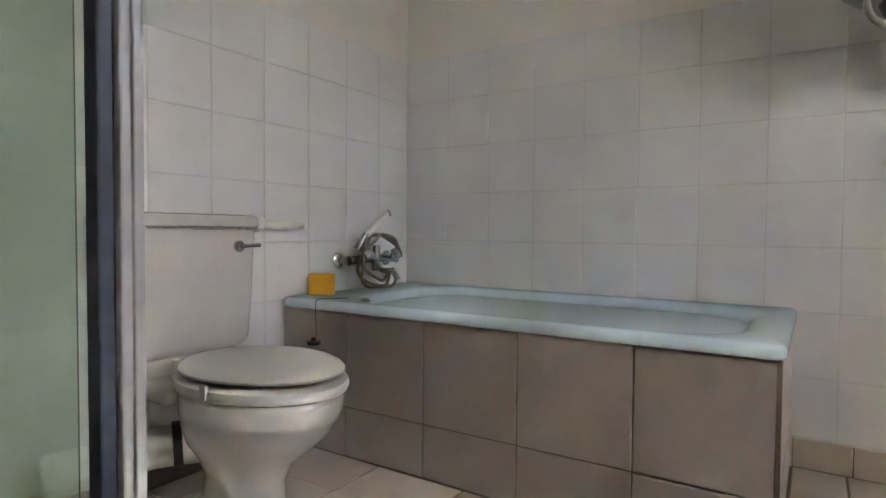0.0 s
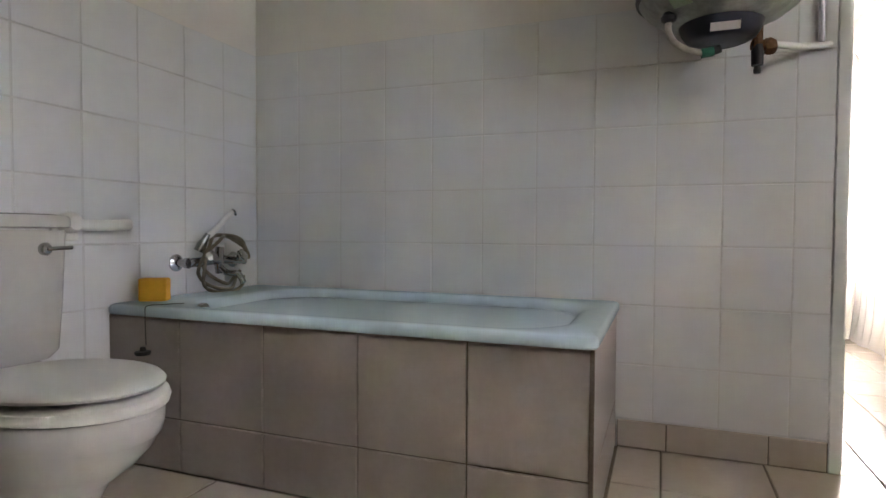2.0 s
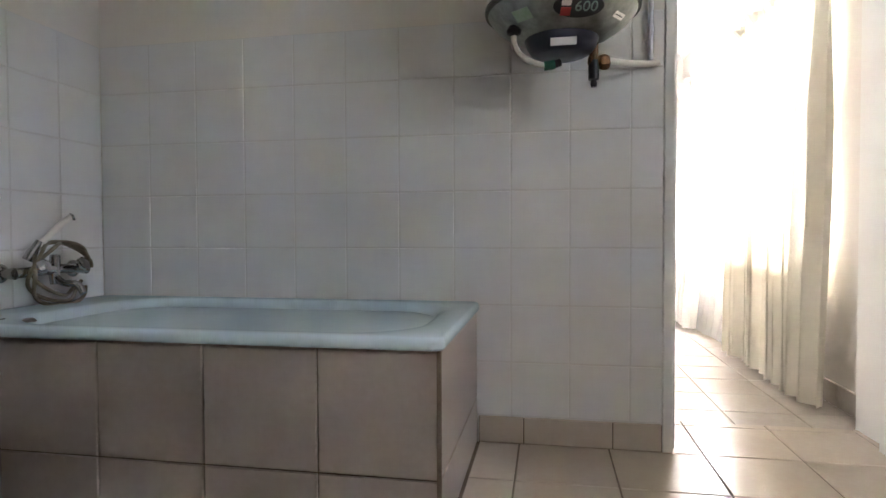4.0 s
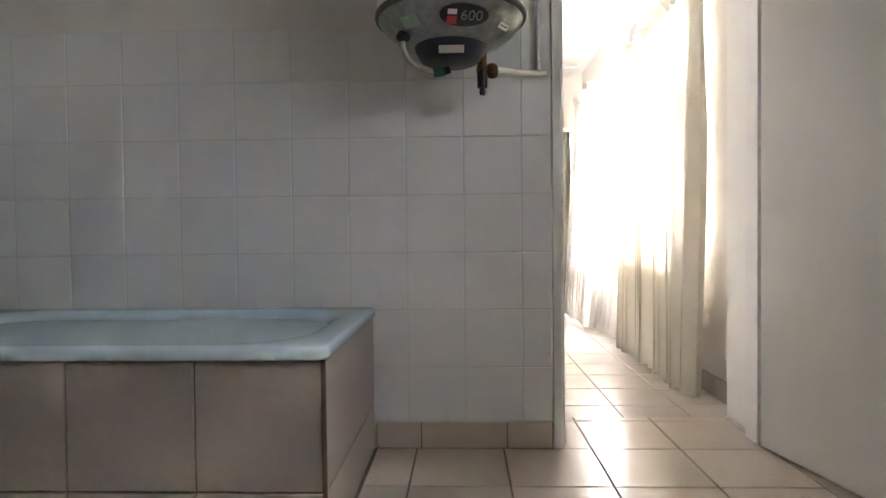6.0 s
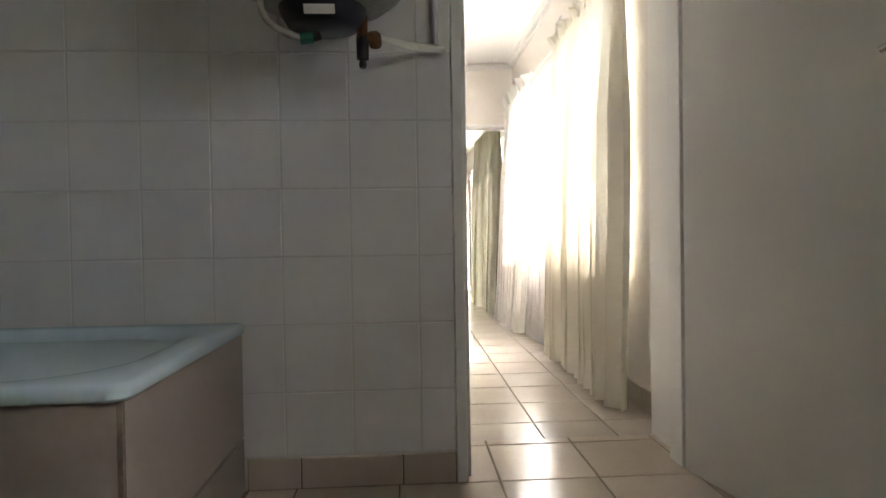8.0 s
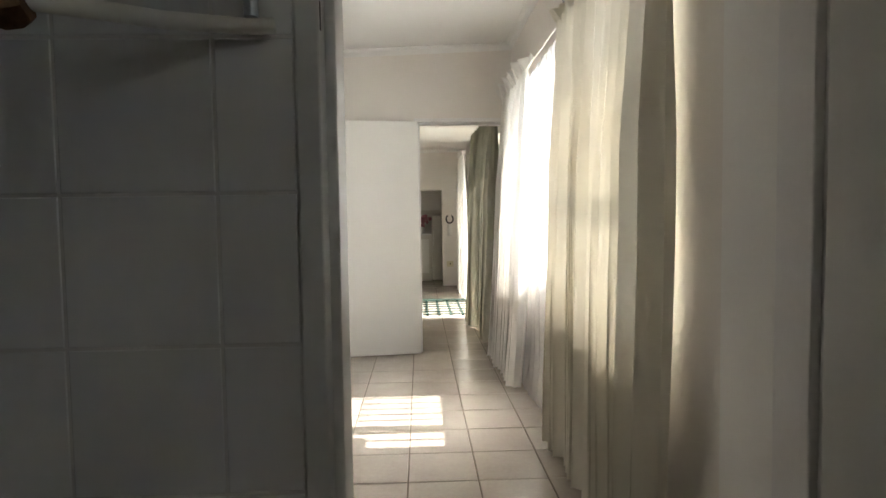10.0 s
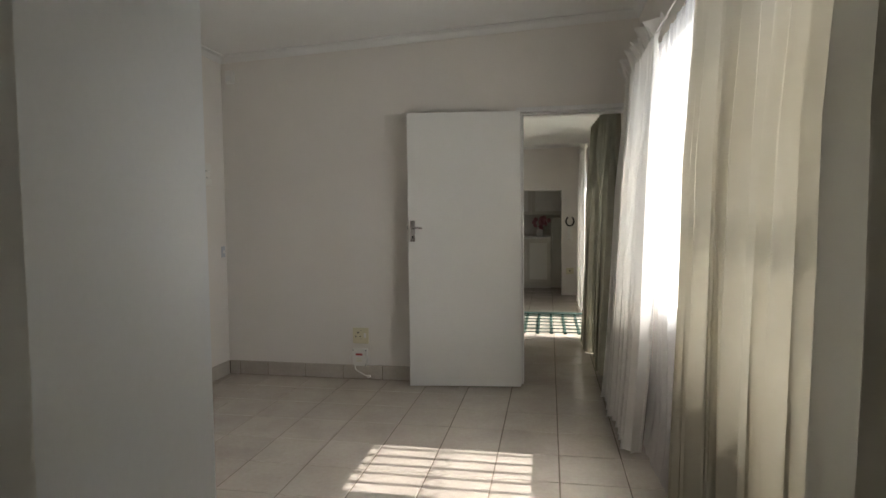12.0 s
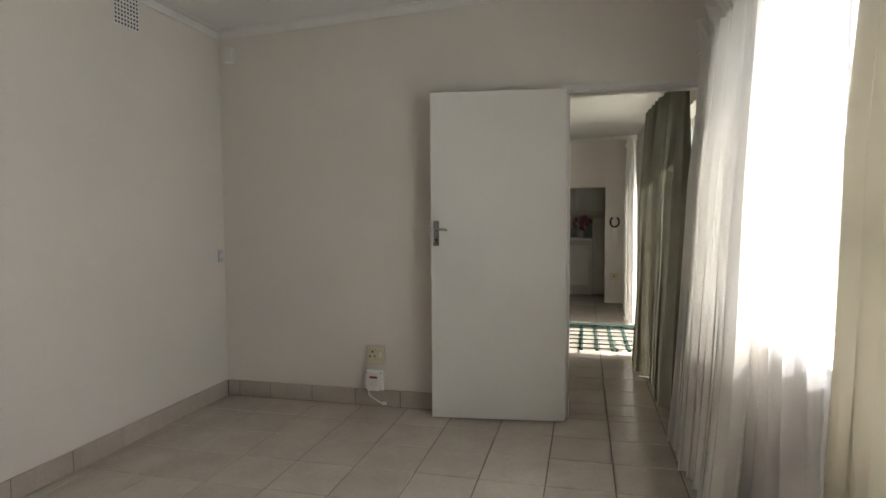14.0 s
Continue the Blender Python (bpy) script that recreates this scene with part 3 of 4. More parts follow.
# ---- bath mixer with hand shower ----
MX, MZ = BX0, 0.672
mixer = thing("bath_mixer", "old chrome bath mixer with a coiled shower hose", "mixer tap", (MX, -0.33, MZ))
for s in (-1, 1):
    bm = B()
    lathe(bm, [(0.034, 0.0), (0.034, 0.006), (0.026, 0.012), (0.016, 0.016), (0.016, 0.05), (0.021, 0.052), (0.021, 0.066)], 24, Matrix.Translation((0, s * 0.16, 0)) @ pose(0, 0, 0, 0, 90, 0))
    part("wall_union", bm, CHROME, mixer, smooth=True)
bm = B()
tube(bm, curve([(0.062, -0.16, 0), (0.068, -0.08, 0.004), (0.072, 0, 0.008), (0.068, 0.08, 0.004), (0.062, 0.16, 0)], 8), 0.019, 16)
cyl(bm, (0.07, 0, 0.0), (0.075, 0, 0.062), 0.022, 0.017, 20)
cyl(bm, (0.07, 0, 0.0), (0.072, 0, -0.05), 0.02, 0.016, 20)
part("body", bm, CHROME, mixer, smooth=True)
bm = B()
tube(bm, curve([(0.075, 0, -0.02), (0.11, 0.0, -0.045), (0.16, 0.01, -0.05), (0.185, 0.012, -0.085)], 6), 0.0125, 14)
part("spout", bm, CHROME, mixer, smooth=True)
for s in (-1, 1):
    bm = B()
    lathe(bm, [(0.012, 0.0), (0.013, 0.018), (0.020, 0.022)] + [(0.024 + 0.003 * (i % 2), 0.026 + i * 0.006) for i in range(4)] + [(0.018, 0.052), (0.0001, 0.054)], 12, Matrix.Translation((0.082, s * 0.085, 0.006)) @ pose(0, 0, 0, 0, 62, s * 12))
    part("tap_head", bm, CHROME, mixer, smooth=True)
for a, rad, zz, yy in ((0, 0.122, -0.002, 0.01), (20, 0.108, 0.006, 0.028), (-14, 0.130, -0.010, 0.018)):
    bm = B()
    pts = [(0.085 + 0.022 * math.sin(3 * t + a), yy + rad * 1.05 * math.cos(t), zz + rad * 0.92 * math.sin(t)) for t in [2 * math.pi * i / 48 for i in range(45)]]
    tube(bm, curve(pts, 2), 0.0072, 8)
    part("hose", bm, BRASSY, mixer, "coiled metal shower hose", True)
bm = B()
tube(bm, curve([(0.06, -0.085, 0.085), (0.078, -0.05, 0.115), (0.09, 0.0, 0.165), (0.10, 0.05, 0.205)], 6), 0.0115, 12)
part("shower_handle", bm, PLASTIC, mixer, "white shower handle", True)
bm = B()
lathe(bm, [(0.011, 0), (0.013, 0.02), (0.030, 0.034), (0.034, 0.042), (0.030, 0.046), (0.0001, 0.047)], 22, Matrix.Translation((0.094, 0.04, 0.196)) @ pose(0, 0, 0, -50, 40, 0) @ Matrix.Scale(0.5, 4))
part("shower_head", bm, CHROME, mixer, smooth=True)
bm = B()
lathe(bm, [(0.018, 0), (0.02, 0.03), (0.014, 0.05), (0.011, 0.08)], 18, Matrix.Translation((0.056, -0.10, 0.045)) @ pose(0, 0, 0, -20, 20, 0))
part("cradle", bm, CHROME, mixer, smooth=True)

# ---- sponge ----
bm = B()
box(bm, -0.048, 0.048, -0.028, 0.028, 0.0, 0.082, 0.007, 3)
bmesh.ops.subdivide_edges(bm, edges=bm.edges[:], cuts=2, use_grid_fill=True)
for v in bm.verts:
    v.co += Vector((noise.noise(v.co * 40), noise.noise(v.co * 40 + Vector((5, 0, 0))), 0)) * 0.002
sp = part("sponge", bm, SPONGE, None, smooth=True)
sp.matrix_world = pose(0.196, -0.672, RIM + 0.0005, 0, 0, 30)
tagged(sp, "yellow bath sponge standing on the bath rim", "sponge")

# ---- shower cubicle ----
PX, PY = 1.135, -1.945
shower = thing("shower_enclosure", "glass shower enclosure with a grey framed corner post", "shower", (PX, PY, 0))
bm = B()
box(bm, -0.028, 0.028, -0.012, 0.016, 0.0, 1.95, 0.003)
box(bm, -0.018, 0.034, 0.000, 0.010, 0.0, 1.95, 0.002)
part("corner_post", bm, GREYPOST, shower)
bm = B()
box(bm, -0.012, 0.018, -0.031, -0.0125, 0.02, 1.93, 0.003)
part("door_seal", bm, SEAL, shower, "blue-grey door seal")
bm = B()
box(bm, -0.003, 0.003, -0.86, -0.046, 0.09, 1.90)
part("glass_door", bm, SHOWERG, shower)
bm = B()
box(bm, -(PX - BX0) + 0.03, -0.028, -0.003, 0.003, 0.09, 1.90)
part("glass_side", bm, SHOWERG, shower)
for nm, a in (("top_rail", 1.90), ("bottom_rail", 0.055)):
    bm = B()
    box(bm, -0.014, 0.014, -0.90, -0.0225, a, a + 0.04, 0.003)
    box(bm, -(PX - BX0) + 0.002, -0.0285, -0.014, 0.014, a, a + 0.04, 0.003)
    part(nm, bm, ALU, shower)
bm = B()
box(bm, -0.014, 0.014, -0.90, -0.86, 0.056, 1.94, 0.003)
part("hinge_post", bm, ALU, shower)
slab("trim_shower_kerb", [(BX0, PX + 0.03, PY - 0.035, PY + 0.04, -0.002, 0.054), (PX - 0.035, PX + 0.03, -2.90, PY - 0.035, -0.002, 0.054)], PANEL, "low tiled kerb under the shower glass", "kerb")

# ---- water heater ----
GX, GY, GR = 2.062, -0.262, 0.252
heater = thing("water_heater", "wall-mounted galvanised electric water heater", "water heater", (GX, GY, 1.405))
m0 = Matrix.Translation((0, 0, 0))
bm = B()
lathe(bm, [(0.095, 0.030), (0.13, 0.036), (0.18, 0.058), (0.215, 0.085), (0.236, 0.112), (0.242, 0.124)], 56)
part("bottom_dome", bm, GALV, heater, "dented galvanised bottom dome", True)
bm = B()
lathe(bm, [(0.240, 0.119), (0.249, 0.121), (0.251, 0.129), (0.249, 0.137), (0.240, 0.139)], 56)
part("rim_band", bm, SEAM, heater, "dark rolled seam", True)
bm = B()
lathe(bm, [(0.243, 0.138), (0.243, 0.95), (0.22, 1.0), (0.10, 1.04)], 56)
part("cylinder", bm, PLASTIC, heater, smooth=True)
bm = B()
lathe(bm, [(0.0001, -0.020), (0.075, -0.017), (0.098, -0.008), (0.113, 0.014), (0.122, 0.038), (0.131, 0.042), (0.133, 0.052), (0.127, 0.058)], 44)
part("element_cover", bm, NAVY, heater, "dark navy plastic element cover", True)
bm = B()
box(bm, -0.040, 0.040, -0.012, 0.012, 0.0, 0.0016, m=Matrix.Translation((0.004, -0.1065, -0.0005)) @ pose(0, 0, 0, 122, 0, 0))
part("sticker", bm, PLASTIC, heater, "white blank sticker")
# oval plate on the dome
plate_m = Matrix.Translation((0.045, -0.198, 0.070)) @ pose(0, 0, 0, 142, 0, 11)
bm = B()
lathe(bm, [(0.075, -0.004), (0.075, 0.002), (0.070, 0.004), (0.0001, 0.005)], 36, plate_m @ Matrix.Diagonal((1, 0.5, 1, 1)))
pl = part("name_plate", bm, DARK, heater, "dark oval plate with faded lettering", True)
bm = B()
box(bm, -0.052, -0.022, -0.028, -0.002, 0.004, 0.0062, m=plate_m)
part("red_mark", bm, BOXRED, pl)
bm = B()
box(bm, -0.052, -0.024, 0.004, 0.020, 0.004, 0.0060, m=plate_m)
part("white_mark", bm, PLASTIC, pl)
font = bpy.data.curves.new("numerals", "FONT")
font.body, font.size, font.extrude, font.align_x, font.align_y = "600", 0.046, 0.0006, "CENTER", "CENTER"
tmp = new("numerals", font)
dg = bpy.context.evaluated_depsgraph_get()
tm = bpy.data.meshes.new_from_object(tmp.evaluated_get(dg))
bpy.data.objects.remove(tmp)
tm.materials.clear()
tm.materials.append(FADED)
num = new("numerals", tm)
num.parent = pl
num.matrix_world = Matrix.Translation((GX, GY, 1.405)) @ plate_m @ Matrix.Translation((0.022, 0.001, 0.0062))
# green residue of a torn sticker
bm = B()
box(bm, -0.03, 0.03, -0.02, 0.02, 0, 0.0012, m=Matrix.Translation((-0.120, -0.163, 0.068)) @ pose(0, 0, 0, 142, 0, -36))
part("torn_sticker", bm, surface("faded_green_paper", (0.30, 0.42, 0.24), (0.46, 0.52, 0.40), 40, 0.8, 120, 0.3), heater, "faded green sticker remains")
# small white paper label with print
lab_m = Matrix.Translation((0.168, -0.118, 0.062)) @ pose(0, 0, 0, 140, 0, 56)
bm = B()
box(bm, -0.026, 0.026, -0.010, 0.010, 0, 0.0012, m=lab_m)
lab = part("paper_label", bm, PLASTIC, heater, "small white printed label")
for i in range(4):
    bm = B()
    box(bm, -0.019 + 0.010 * i, -0.012 + 0.010 * i, -0.002, 0.002, 0.0012, 0.0018, m=lab_m)
    part("print_bar", bm, DARK, lab)
# fittings under the dome
bm = B()
lathe(bm, [(0.012, 0.0), (0.022, 0.006), (0.024, 0.016), (0.016, 0.03)], 16, Matrix.Translation((-0.15, -0.09, 0.030)))
part("inlet_boss", bm, DARK, heater, "dark pipe boss", True)
bm = B()
tube(bm, curve([(-0.15, -0.09, 0.034), (-0.15, -0.085, 0.010), (-0.135, -0.07, -0.020), (-0.095, -0.055, -0.045), (-0.05, -0.05, -0.058)], 8), 0.0095, 14)
part("inlet_pipe", bm, OLDPIPE, heater, "white plastic inlet pipe", True)
bm = B()
tube(bm, [(-0.056, -0.05, -0.059), (-0.022, -0.046, -0.054)], 0.015, 14)
part("green_coupling", bm, GREENP, heater, "green pipe coupling", True)
bm = B()
tube(bm, [(-0.024, -0.046, -0.0545), (-0.004, -0.042, -0.047)], 0.0125, 12)
part("coupling_nut", bm, DARK, heater, smooth=True)
bm = B()
tube(bm, [(0.105, 0.02, 0.05), (0.105, 0.02, -0.03)], 0.015, 12)
tube(bm, [(0.09, 0.02, -0.028), (0.15, 0.035, -0.032)], 0.017, 12)
lathe(bm, [(0.022, -0.012), (0.026, -0.004), (0.026, 0.012), (0.02, 0.02)], 6, Matrix.Translation((0.135, 0.03, -0.034)) @ pose(0, 0, 0, 0, 80, 10))
part("outlet_tee", bm, RUST, heater, "corroded brass outlet tee", True)
bm = B()
lathe(bm, [(0.009, -0.116), (0.011, -0.108), (0.009, -0.094), (0.017, -0.092), (0.018, -0.05), (0.016, -0.044), (0.016, -0.03)], 18, Matrix.Translation((0.105, 0.02, 0)))
part("drain_valve", bm, DARK, heater, "black drain valve", True)
# pipe across to the wall and up
pipe = thing("water_pipe", "white plastic water pipe clipped to the tiled wall", "pipe", (2.36, -0.03, 1.44))
bm = B()
tube(bm, [(-0.155, -0.20, -0.062), (-0.06, -0.08, -0.044), (0.02, 0.0, -0.026), (0.05, 0.014, -0.02)], 0.011, 14)
part("branch", bm, PLASTIC, pipe, smooth=True)
bm = B()
tube(bm, [(0.022, 0.006, -0.012), (0.022, 0.006, 0.40), (0.022, 0.006, 0.95)], 0.010, 12)
part("riser", bm, ALU, pipe, "grey pipe riser", True)


# ---- windows ----
def window(name, w, panes, sill_label, mull):
    """A steel window near the outer face of the wall, with panes and burglar bars."""
    y0, y1, z0, z1 = w
    ob = thing(name, "steel framed window with vertical burglar bars behind curtains", "window", (WX + 0.16, (y0 + y1) / 2, z0))
    ob["kind"] = "structure"
    o = Vector((0, -(y0 + y1) / 2, -z0))
    bm = B()
    for ya, yb, za, zb in ((y0, y0 + 0.04, z0, z1), (y1 - 0.04, y1, z0, z1), (y0 + 0.04, y1 - 0.04, z0, z0 + 0.04), (y0 + 0.04, y1 - 0.04, z1 - 0.04, z1)):
        box(bm, -0.015, 0.025, ya + o.y, yb + o.y, za + o.z, zb + o.z, 0.003)
    step = (y1 - y0) / panes
    for i in range(1, panes):
        y = y0 + i * step
        box(bm, -0.015, 0.025, y - mull + o.y, y + mull + o.y, z0 + 0.04 + o.z, z1 - 0.04 + o.z, 0.003)
    part("window_frame", bm, STEEL_BAR, ob)
    for i in range(panes):
        bm = B()
        box(bm, 0.008, 0.012, y0 + i * step + mull + 0.001 + o.y, y0 + (i + 1) * step - mull - 0.001 + o.y, z0 + 0.041 + o.z, z1 - 0.041 + o.z)
        p = part("pane", bm, PANE, ob)
        p.visible_shadow = False
    return ob, o


def bars(ob, o, y0, y1, z0, z1, step, rails, x=-0.06, scroll=()):
    """Vertical burglar bars with cross rails and small diamonds between them."""
    n = int((y1 - y0) / step)
    bm0 = B()
    box(bm0, -0.006, 0.006, -0.012, 0.012, z0 + 0.01 + o.z, z1 - 0.01 + o.z)
    me = finish("bar", bm0, STEEL_BAR)
    for i in range(1, n):
        b = new("bar", me)
        b.parent = ob
        b.location = (x, y0 + i * (y1 - y0) / n + o.y, 0)
    for z in rails:
        bm = B()
        box(bm, x - 0.011, x - 0.005, y0 + o.y, y1 + o.y, z - 0.012 + o.z, z + 0.012 + o.z)
        part("rail", bm, STEEL_BAR, ob)
    bm = B()
    for z in scroll or (z0 + (z1 - z0) * 0.42, z0 + (z1 - z0) * 0.86):
        for i in range(0, n - 1):
            ya, yb = y0 + i * (y1 - y0) / n + o.y, y0 + (i + 1) * (y1 - y0) / n + o.y
            for s in (-1, 1):
                tube(bm, [(x, ya, z + o.z), (x, (ya + yb) / 2, z + s * 0.06 + o.z), (x, yb, z + o.z)], 0.006, 5)
    part("scrollwork", bm, STEEL_BAR, ob)


win, wo = window("window_1", W1, 2, "", 0.06)
bars(win, wo, W1[0] + 0.04, W1[1] - 0.04, W1[2], W1[3], 0.105, (), scroll=(1.48, 1.97))
bm = B()
box(bm, -0.012, 0.022, W1[0] + 0.04 + wo.y, 2.36 + wo.y, 1.53 - W1[2], 1.60 - W1[2], 0.003)
part("transom", bm, STEEL_BAR, win)
win2, wo2 = window("window_2", W2, 4, "", 0.025)
bars(win2, wo2, W2[0] + 0.04, W2[1] - 0.04, W2[2], W2[3], 0.13, (0.23, 0.55, 0.98, 1.38))
for w, nm in ((W1, "window_sill_1"),):
    slab(nm, [(WX - 0.02, WX + 0.14, w[0] - 0.01, w[1] + 0.01, w[2] - 0.002, w[2] + 0.022)], GLOSS, "white painted window sill", "window sill")
# bathroom window
y0, y1, z0, z1 = BW
bwin = thing("window_3", "small steel bathroom window with frosted panes", "window", (BX1 + 0.12, (y0 + y1) / 2, z0))
bwin["kind"] = "structure"
bm = B()
hw = (y1 - y0) / 2
for ya, yb, za, zb in ((-hw, -hw + 0.04, 0, z1 - z0), (hw - 0.04, hw, 0, z1 - z0), (-hw + 0.04, hw - 0.04, 0, 0.04), (-hw + 0.04, hw - 0.04, z1 - z0 - 0.04, z1 - z0), (-0.02, 0.02, 0.04, z1 - z0 - 0.04)):
    box(bm, -0.015, 0.02, ya, yb, za, zb, 0.003)
part("window_frame", bm, STEEL_BAR, bwin)
bm = B()
box(bm, 0.004, 0.008, -hw + 0.041, hw - 0.041, 0.041, z1 - z0 - 0.041)
part("pane", bm, FROST, bwin)
lamp("window_daylight", "AREA", look((BX1 + 0.10, (y0 + y1) / 2, (z0 + z1) / 2), (0, -1.2, 0.9)), 0.225, (1.0, 0.85, 0.72), (y1 - y0 - 0.1, z1 - z0 - 0.1))


# ---- curtains ----
def pleats(ya, yb, za, zb, amp, folds, seed, flare=1.0, gather=0.5, x=0.0, drift=0.0, wobble=0.015, rows=26, slack=0.0, lean=0.0, skew=0.0, hemvar=0.012):
    """A hanging pleated sheet from y = ya to yb. The folds gather at the top and open towards the hem."""
    rnd = random.Random(seed)
    cols = folds * 12
    ph = [rnd.uniform(-0.5, 0.5) for _ in range(folds + 2)]
    am = [rnd.uniform(0.55, 1.25) for _ in range(folds + 2)]
    wd = [0.0]
    for i in range(folds):
        wd.append(wd[-1] + rnd.uniform(0.6, 1.5))
    wd = [w / wd[-1] for w in wd]
    hem = [rnd.uniform(-hemvar, hemvar) for _ in range(folds + 2)]
    bm = B()
    grid = []
    for r in range(rows + 1):
        v = r / rows            # 0 top, 1 hem
        row = []
        for c in range(cols + 1):
            f = c / cols * folds
            i = min(int(f), folds - 1)
            u = wd[i] + (wd[i + 1] - wd[i]) * (f - i)
            open_ = min(1.0, v * 2.2 + 0.25)
            a = amp * (am[i] * (1 - (f - i)) + am[i + 1] * (f - i)) * open_ * (1 + (flare - 1) * v)
            s = math.sin(2 * math.pi * f + ph[i] * (1 - v))
            s = math.copysign(abs(s) ** 0.8, s)
            fine = gather * 0.012 * math.sin(2 * math.pi * f * 3.1 + i) * (1 - v) ** 2
            yy = ya + (yb - ya) * u + 0.25 * amp * math.sin(4 * math.pi * f + ph[i]) * v + drift * v * v
            xx = x + a * s + fine + wobble * noise.noise(Vector((yy * 2.1, v * 2.0, seed))) * (0.3 + v)
            zz = za + (zb - za) * v + (hem[i] * (1 - (f - i)) + hem[i + 1] * (f - i)) * v
            xx += lean * v ** 1.5 + skew * u
            if slack:
                xx -= slack * max(0.0, v - 0.86) ** 1.3 * (1 + 0.6 * s)
            row.append(bm.verts.new((xx, yy, zz)))
        grid.append(row)
    for r in range(rows):
        for c in range(cols):
            bm.faces.new((grid[r][c], grid[r][c + 1], grid[r + 1][c + 1], grid[r + 1][c]))
    return bm


RAIL_X, RAIL_Z = 3.345, 2.16


def heading(ya, yb, z, n, seed, big=1.0):
    """The frilled heading above the wire."""
    rnd = random.Random(seed)
    bm = B()
    cols, rows, grid = n * 8, 5, []
    for r in range(rows + 1):
        v = r / rows
        row = []
        for c in range(cols + 1):
            u = c / cols
            a = big * 0.028 * (0.4 + v) * math.sin(2 * math.pi * u * n + 0.8 * math.sin(u * 23 + seed))
            row.append(bm.verts.new((a - 0.02 * v * math.sin(u * 31 + seed), ya + (yb - ya) * u + 0.010 * math.sin(u * n * 9), z - 0.012 + big * 0.062 * v + big * 0.012 * math.sin(u * n * 5.2 + seed) * v)))
        grid.append(row)
    for r in range(rows):
        for c in range(cols):
            bm.faces.new((grid[r][c], grid[r][c + 1], grid[r + 1][c + 1], grid[r + 1][c]))
    return bm


def curtain(name, label, ya, yb, hem, amp, folds, seed, material, x=RAIL_X, group="", head=True, top=RAIL_Z, big=1.0, skew=0.0, **kw):
    ob = thing(name, label, "curtain", (x, (ya + yb) / 2, hem), group)
    o = Vector((0, -(ya + yb) / 2, -hem))
    bm = pleats(ya + o.y, yb + o.y, top - hem, 0.0, amp, folds, seed, skew=skew, **kw)
    part("drop", bm, material, ob, smooth=True)
    if head and not skew:
        part("heading", heading(ya + o.y, yb + o.y, top - hem, max(4, int((yb - ya) * 17)), seed, big), material, ob, smooth=True)
    return ob


G = "bedroom curtains"
curtain("curtain", "cream lined curtain hanging in soft pleats from a wire", 0.85, 2.20, F2 + 0.03, 0.058, 13, 3, CREAM, group=G, drift=-0.02, lean=-0.045)
curtain("curtain", "off-white curtain gathered at the far end of the wire", 3.10, 4.20, F2 + 0.04, 0.06, 11, 8, WHITEC, group=G, lean=-0.11, big=1.5)
curtain("sheer_curtain", "thin white sheer curtain glowing with daylight", 1.38, 3.38, F2 + 0.018, 0.022, 13, 12, SHEER, x=RAIL_X + 0.055, group=G, head=False, slack=0.45, drift=-0.05, lean=-0.03)
# wire and hooks
wire = thing("curtain_wire", "thin white curtain wire stretched above the window", "curtain wire", (RAIL_X, 2.49, RAIL_Z))
bm = B()
tube(bm, [(0, -1.78, 0.0), (0, -0.8, -0.004), (0, 0.2, -0.006), (0, 1.2, -0.002), (0, 1.85, 0.0)], 0.0035, 8)
part("wire", bm, PLASTIC, wire, smooth=True)
for y in (-1.78, 1.85):
    bm = B()
    tube(bm, curve([(0, y, 0.0), (0.05, y, 0.004), (0.096, y, 0.004)], 4), 0.004, 8)
    box(bm, 0.090, 0.097, y - 0.012, y + 0.012, -0.02, 0.028, 0.002)
    part("bracket", bm, ALU, wire, smooth=True)


# ---- air vents ----
def air_vent(label, m):
    ob = new("air_vent")
    ob.matrix_world = m
    tagged(ob, label, "air vent")
    bm = B()
    box(bm, -0.097, 0.097, -0.097, 0.097, 0.0, 0.004, 0.001)
    part("plate", bm, CEILING, ob)
    bm0 = B()
    box(bm0, -0.006, 0.006, -0.006, 0.006, 0.0042, 0.0050)
    me = finish("hole", bm0, IRON)
    for i in range(8):
        for j in range(8):
            h = new("hole", me)
            h.parent = ob
            h.location = (-0.0805 + i * 0.023, -0.0805 + j * 0.023, 0)
    return ob


air_vent("white pierced air vent high on the wall", Matrix.Translation((LX + 0.001, 3.52, 2.425)) @ FACE_PX)
air_vent("white pierced air vent above the curtains", Matrix.Translation((WX - 0.001, 2.43, 2.36)) @ FACE_MX)

# ---- bedroom fittings ----
pir = thing("motion_sensor", "small white alarm sensor under the cornice in the corner", "alarm sensor", (LX + 0.095, FY - 0.004, 2.340))
bm = B()
box(bm, -0.035, 0.035, -0.045, 0.0, 0.0, 0.105, 0.008, 3)
part("housing", bm, PLASTIC, pir)
bm = B()
box(bm, -0.022, 0.022, -0.0475, -0.0445, 0.015, 0.060, 0.001)
part("lens", bm, CEILING, pir)
# outlet with three round holes
sock = thing("power_socket", "cream three-pin wall socket with a switch", "socket", (1.315, FY - 0.0005, 0.285))
bm = B()
box(bm, -0.066, 0.066, -0.009, 0.0, -0.064, 0.064, 0.003)
part("plate", bm, SOCKETM, sock)
for x, z, r in ((-0.02, 0.026, 0.0075), (-0.040, -0.006, 0.006), (-0.004, -0.006, 0.006), (0.002, 0.042, 0.003), (0.002, -0.030, 0.003)):
    bm = B()
    cyl(bm, (x, -0.0092, z), (x, -0.0102, z), r, None, 14)
    part("pin_hole", bm, DARK, sock)
bm = B()
box(bm, 0.026, 0.046, -0.0135, -0.009, -0.016, 0.022, 0.002)
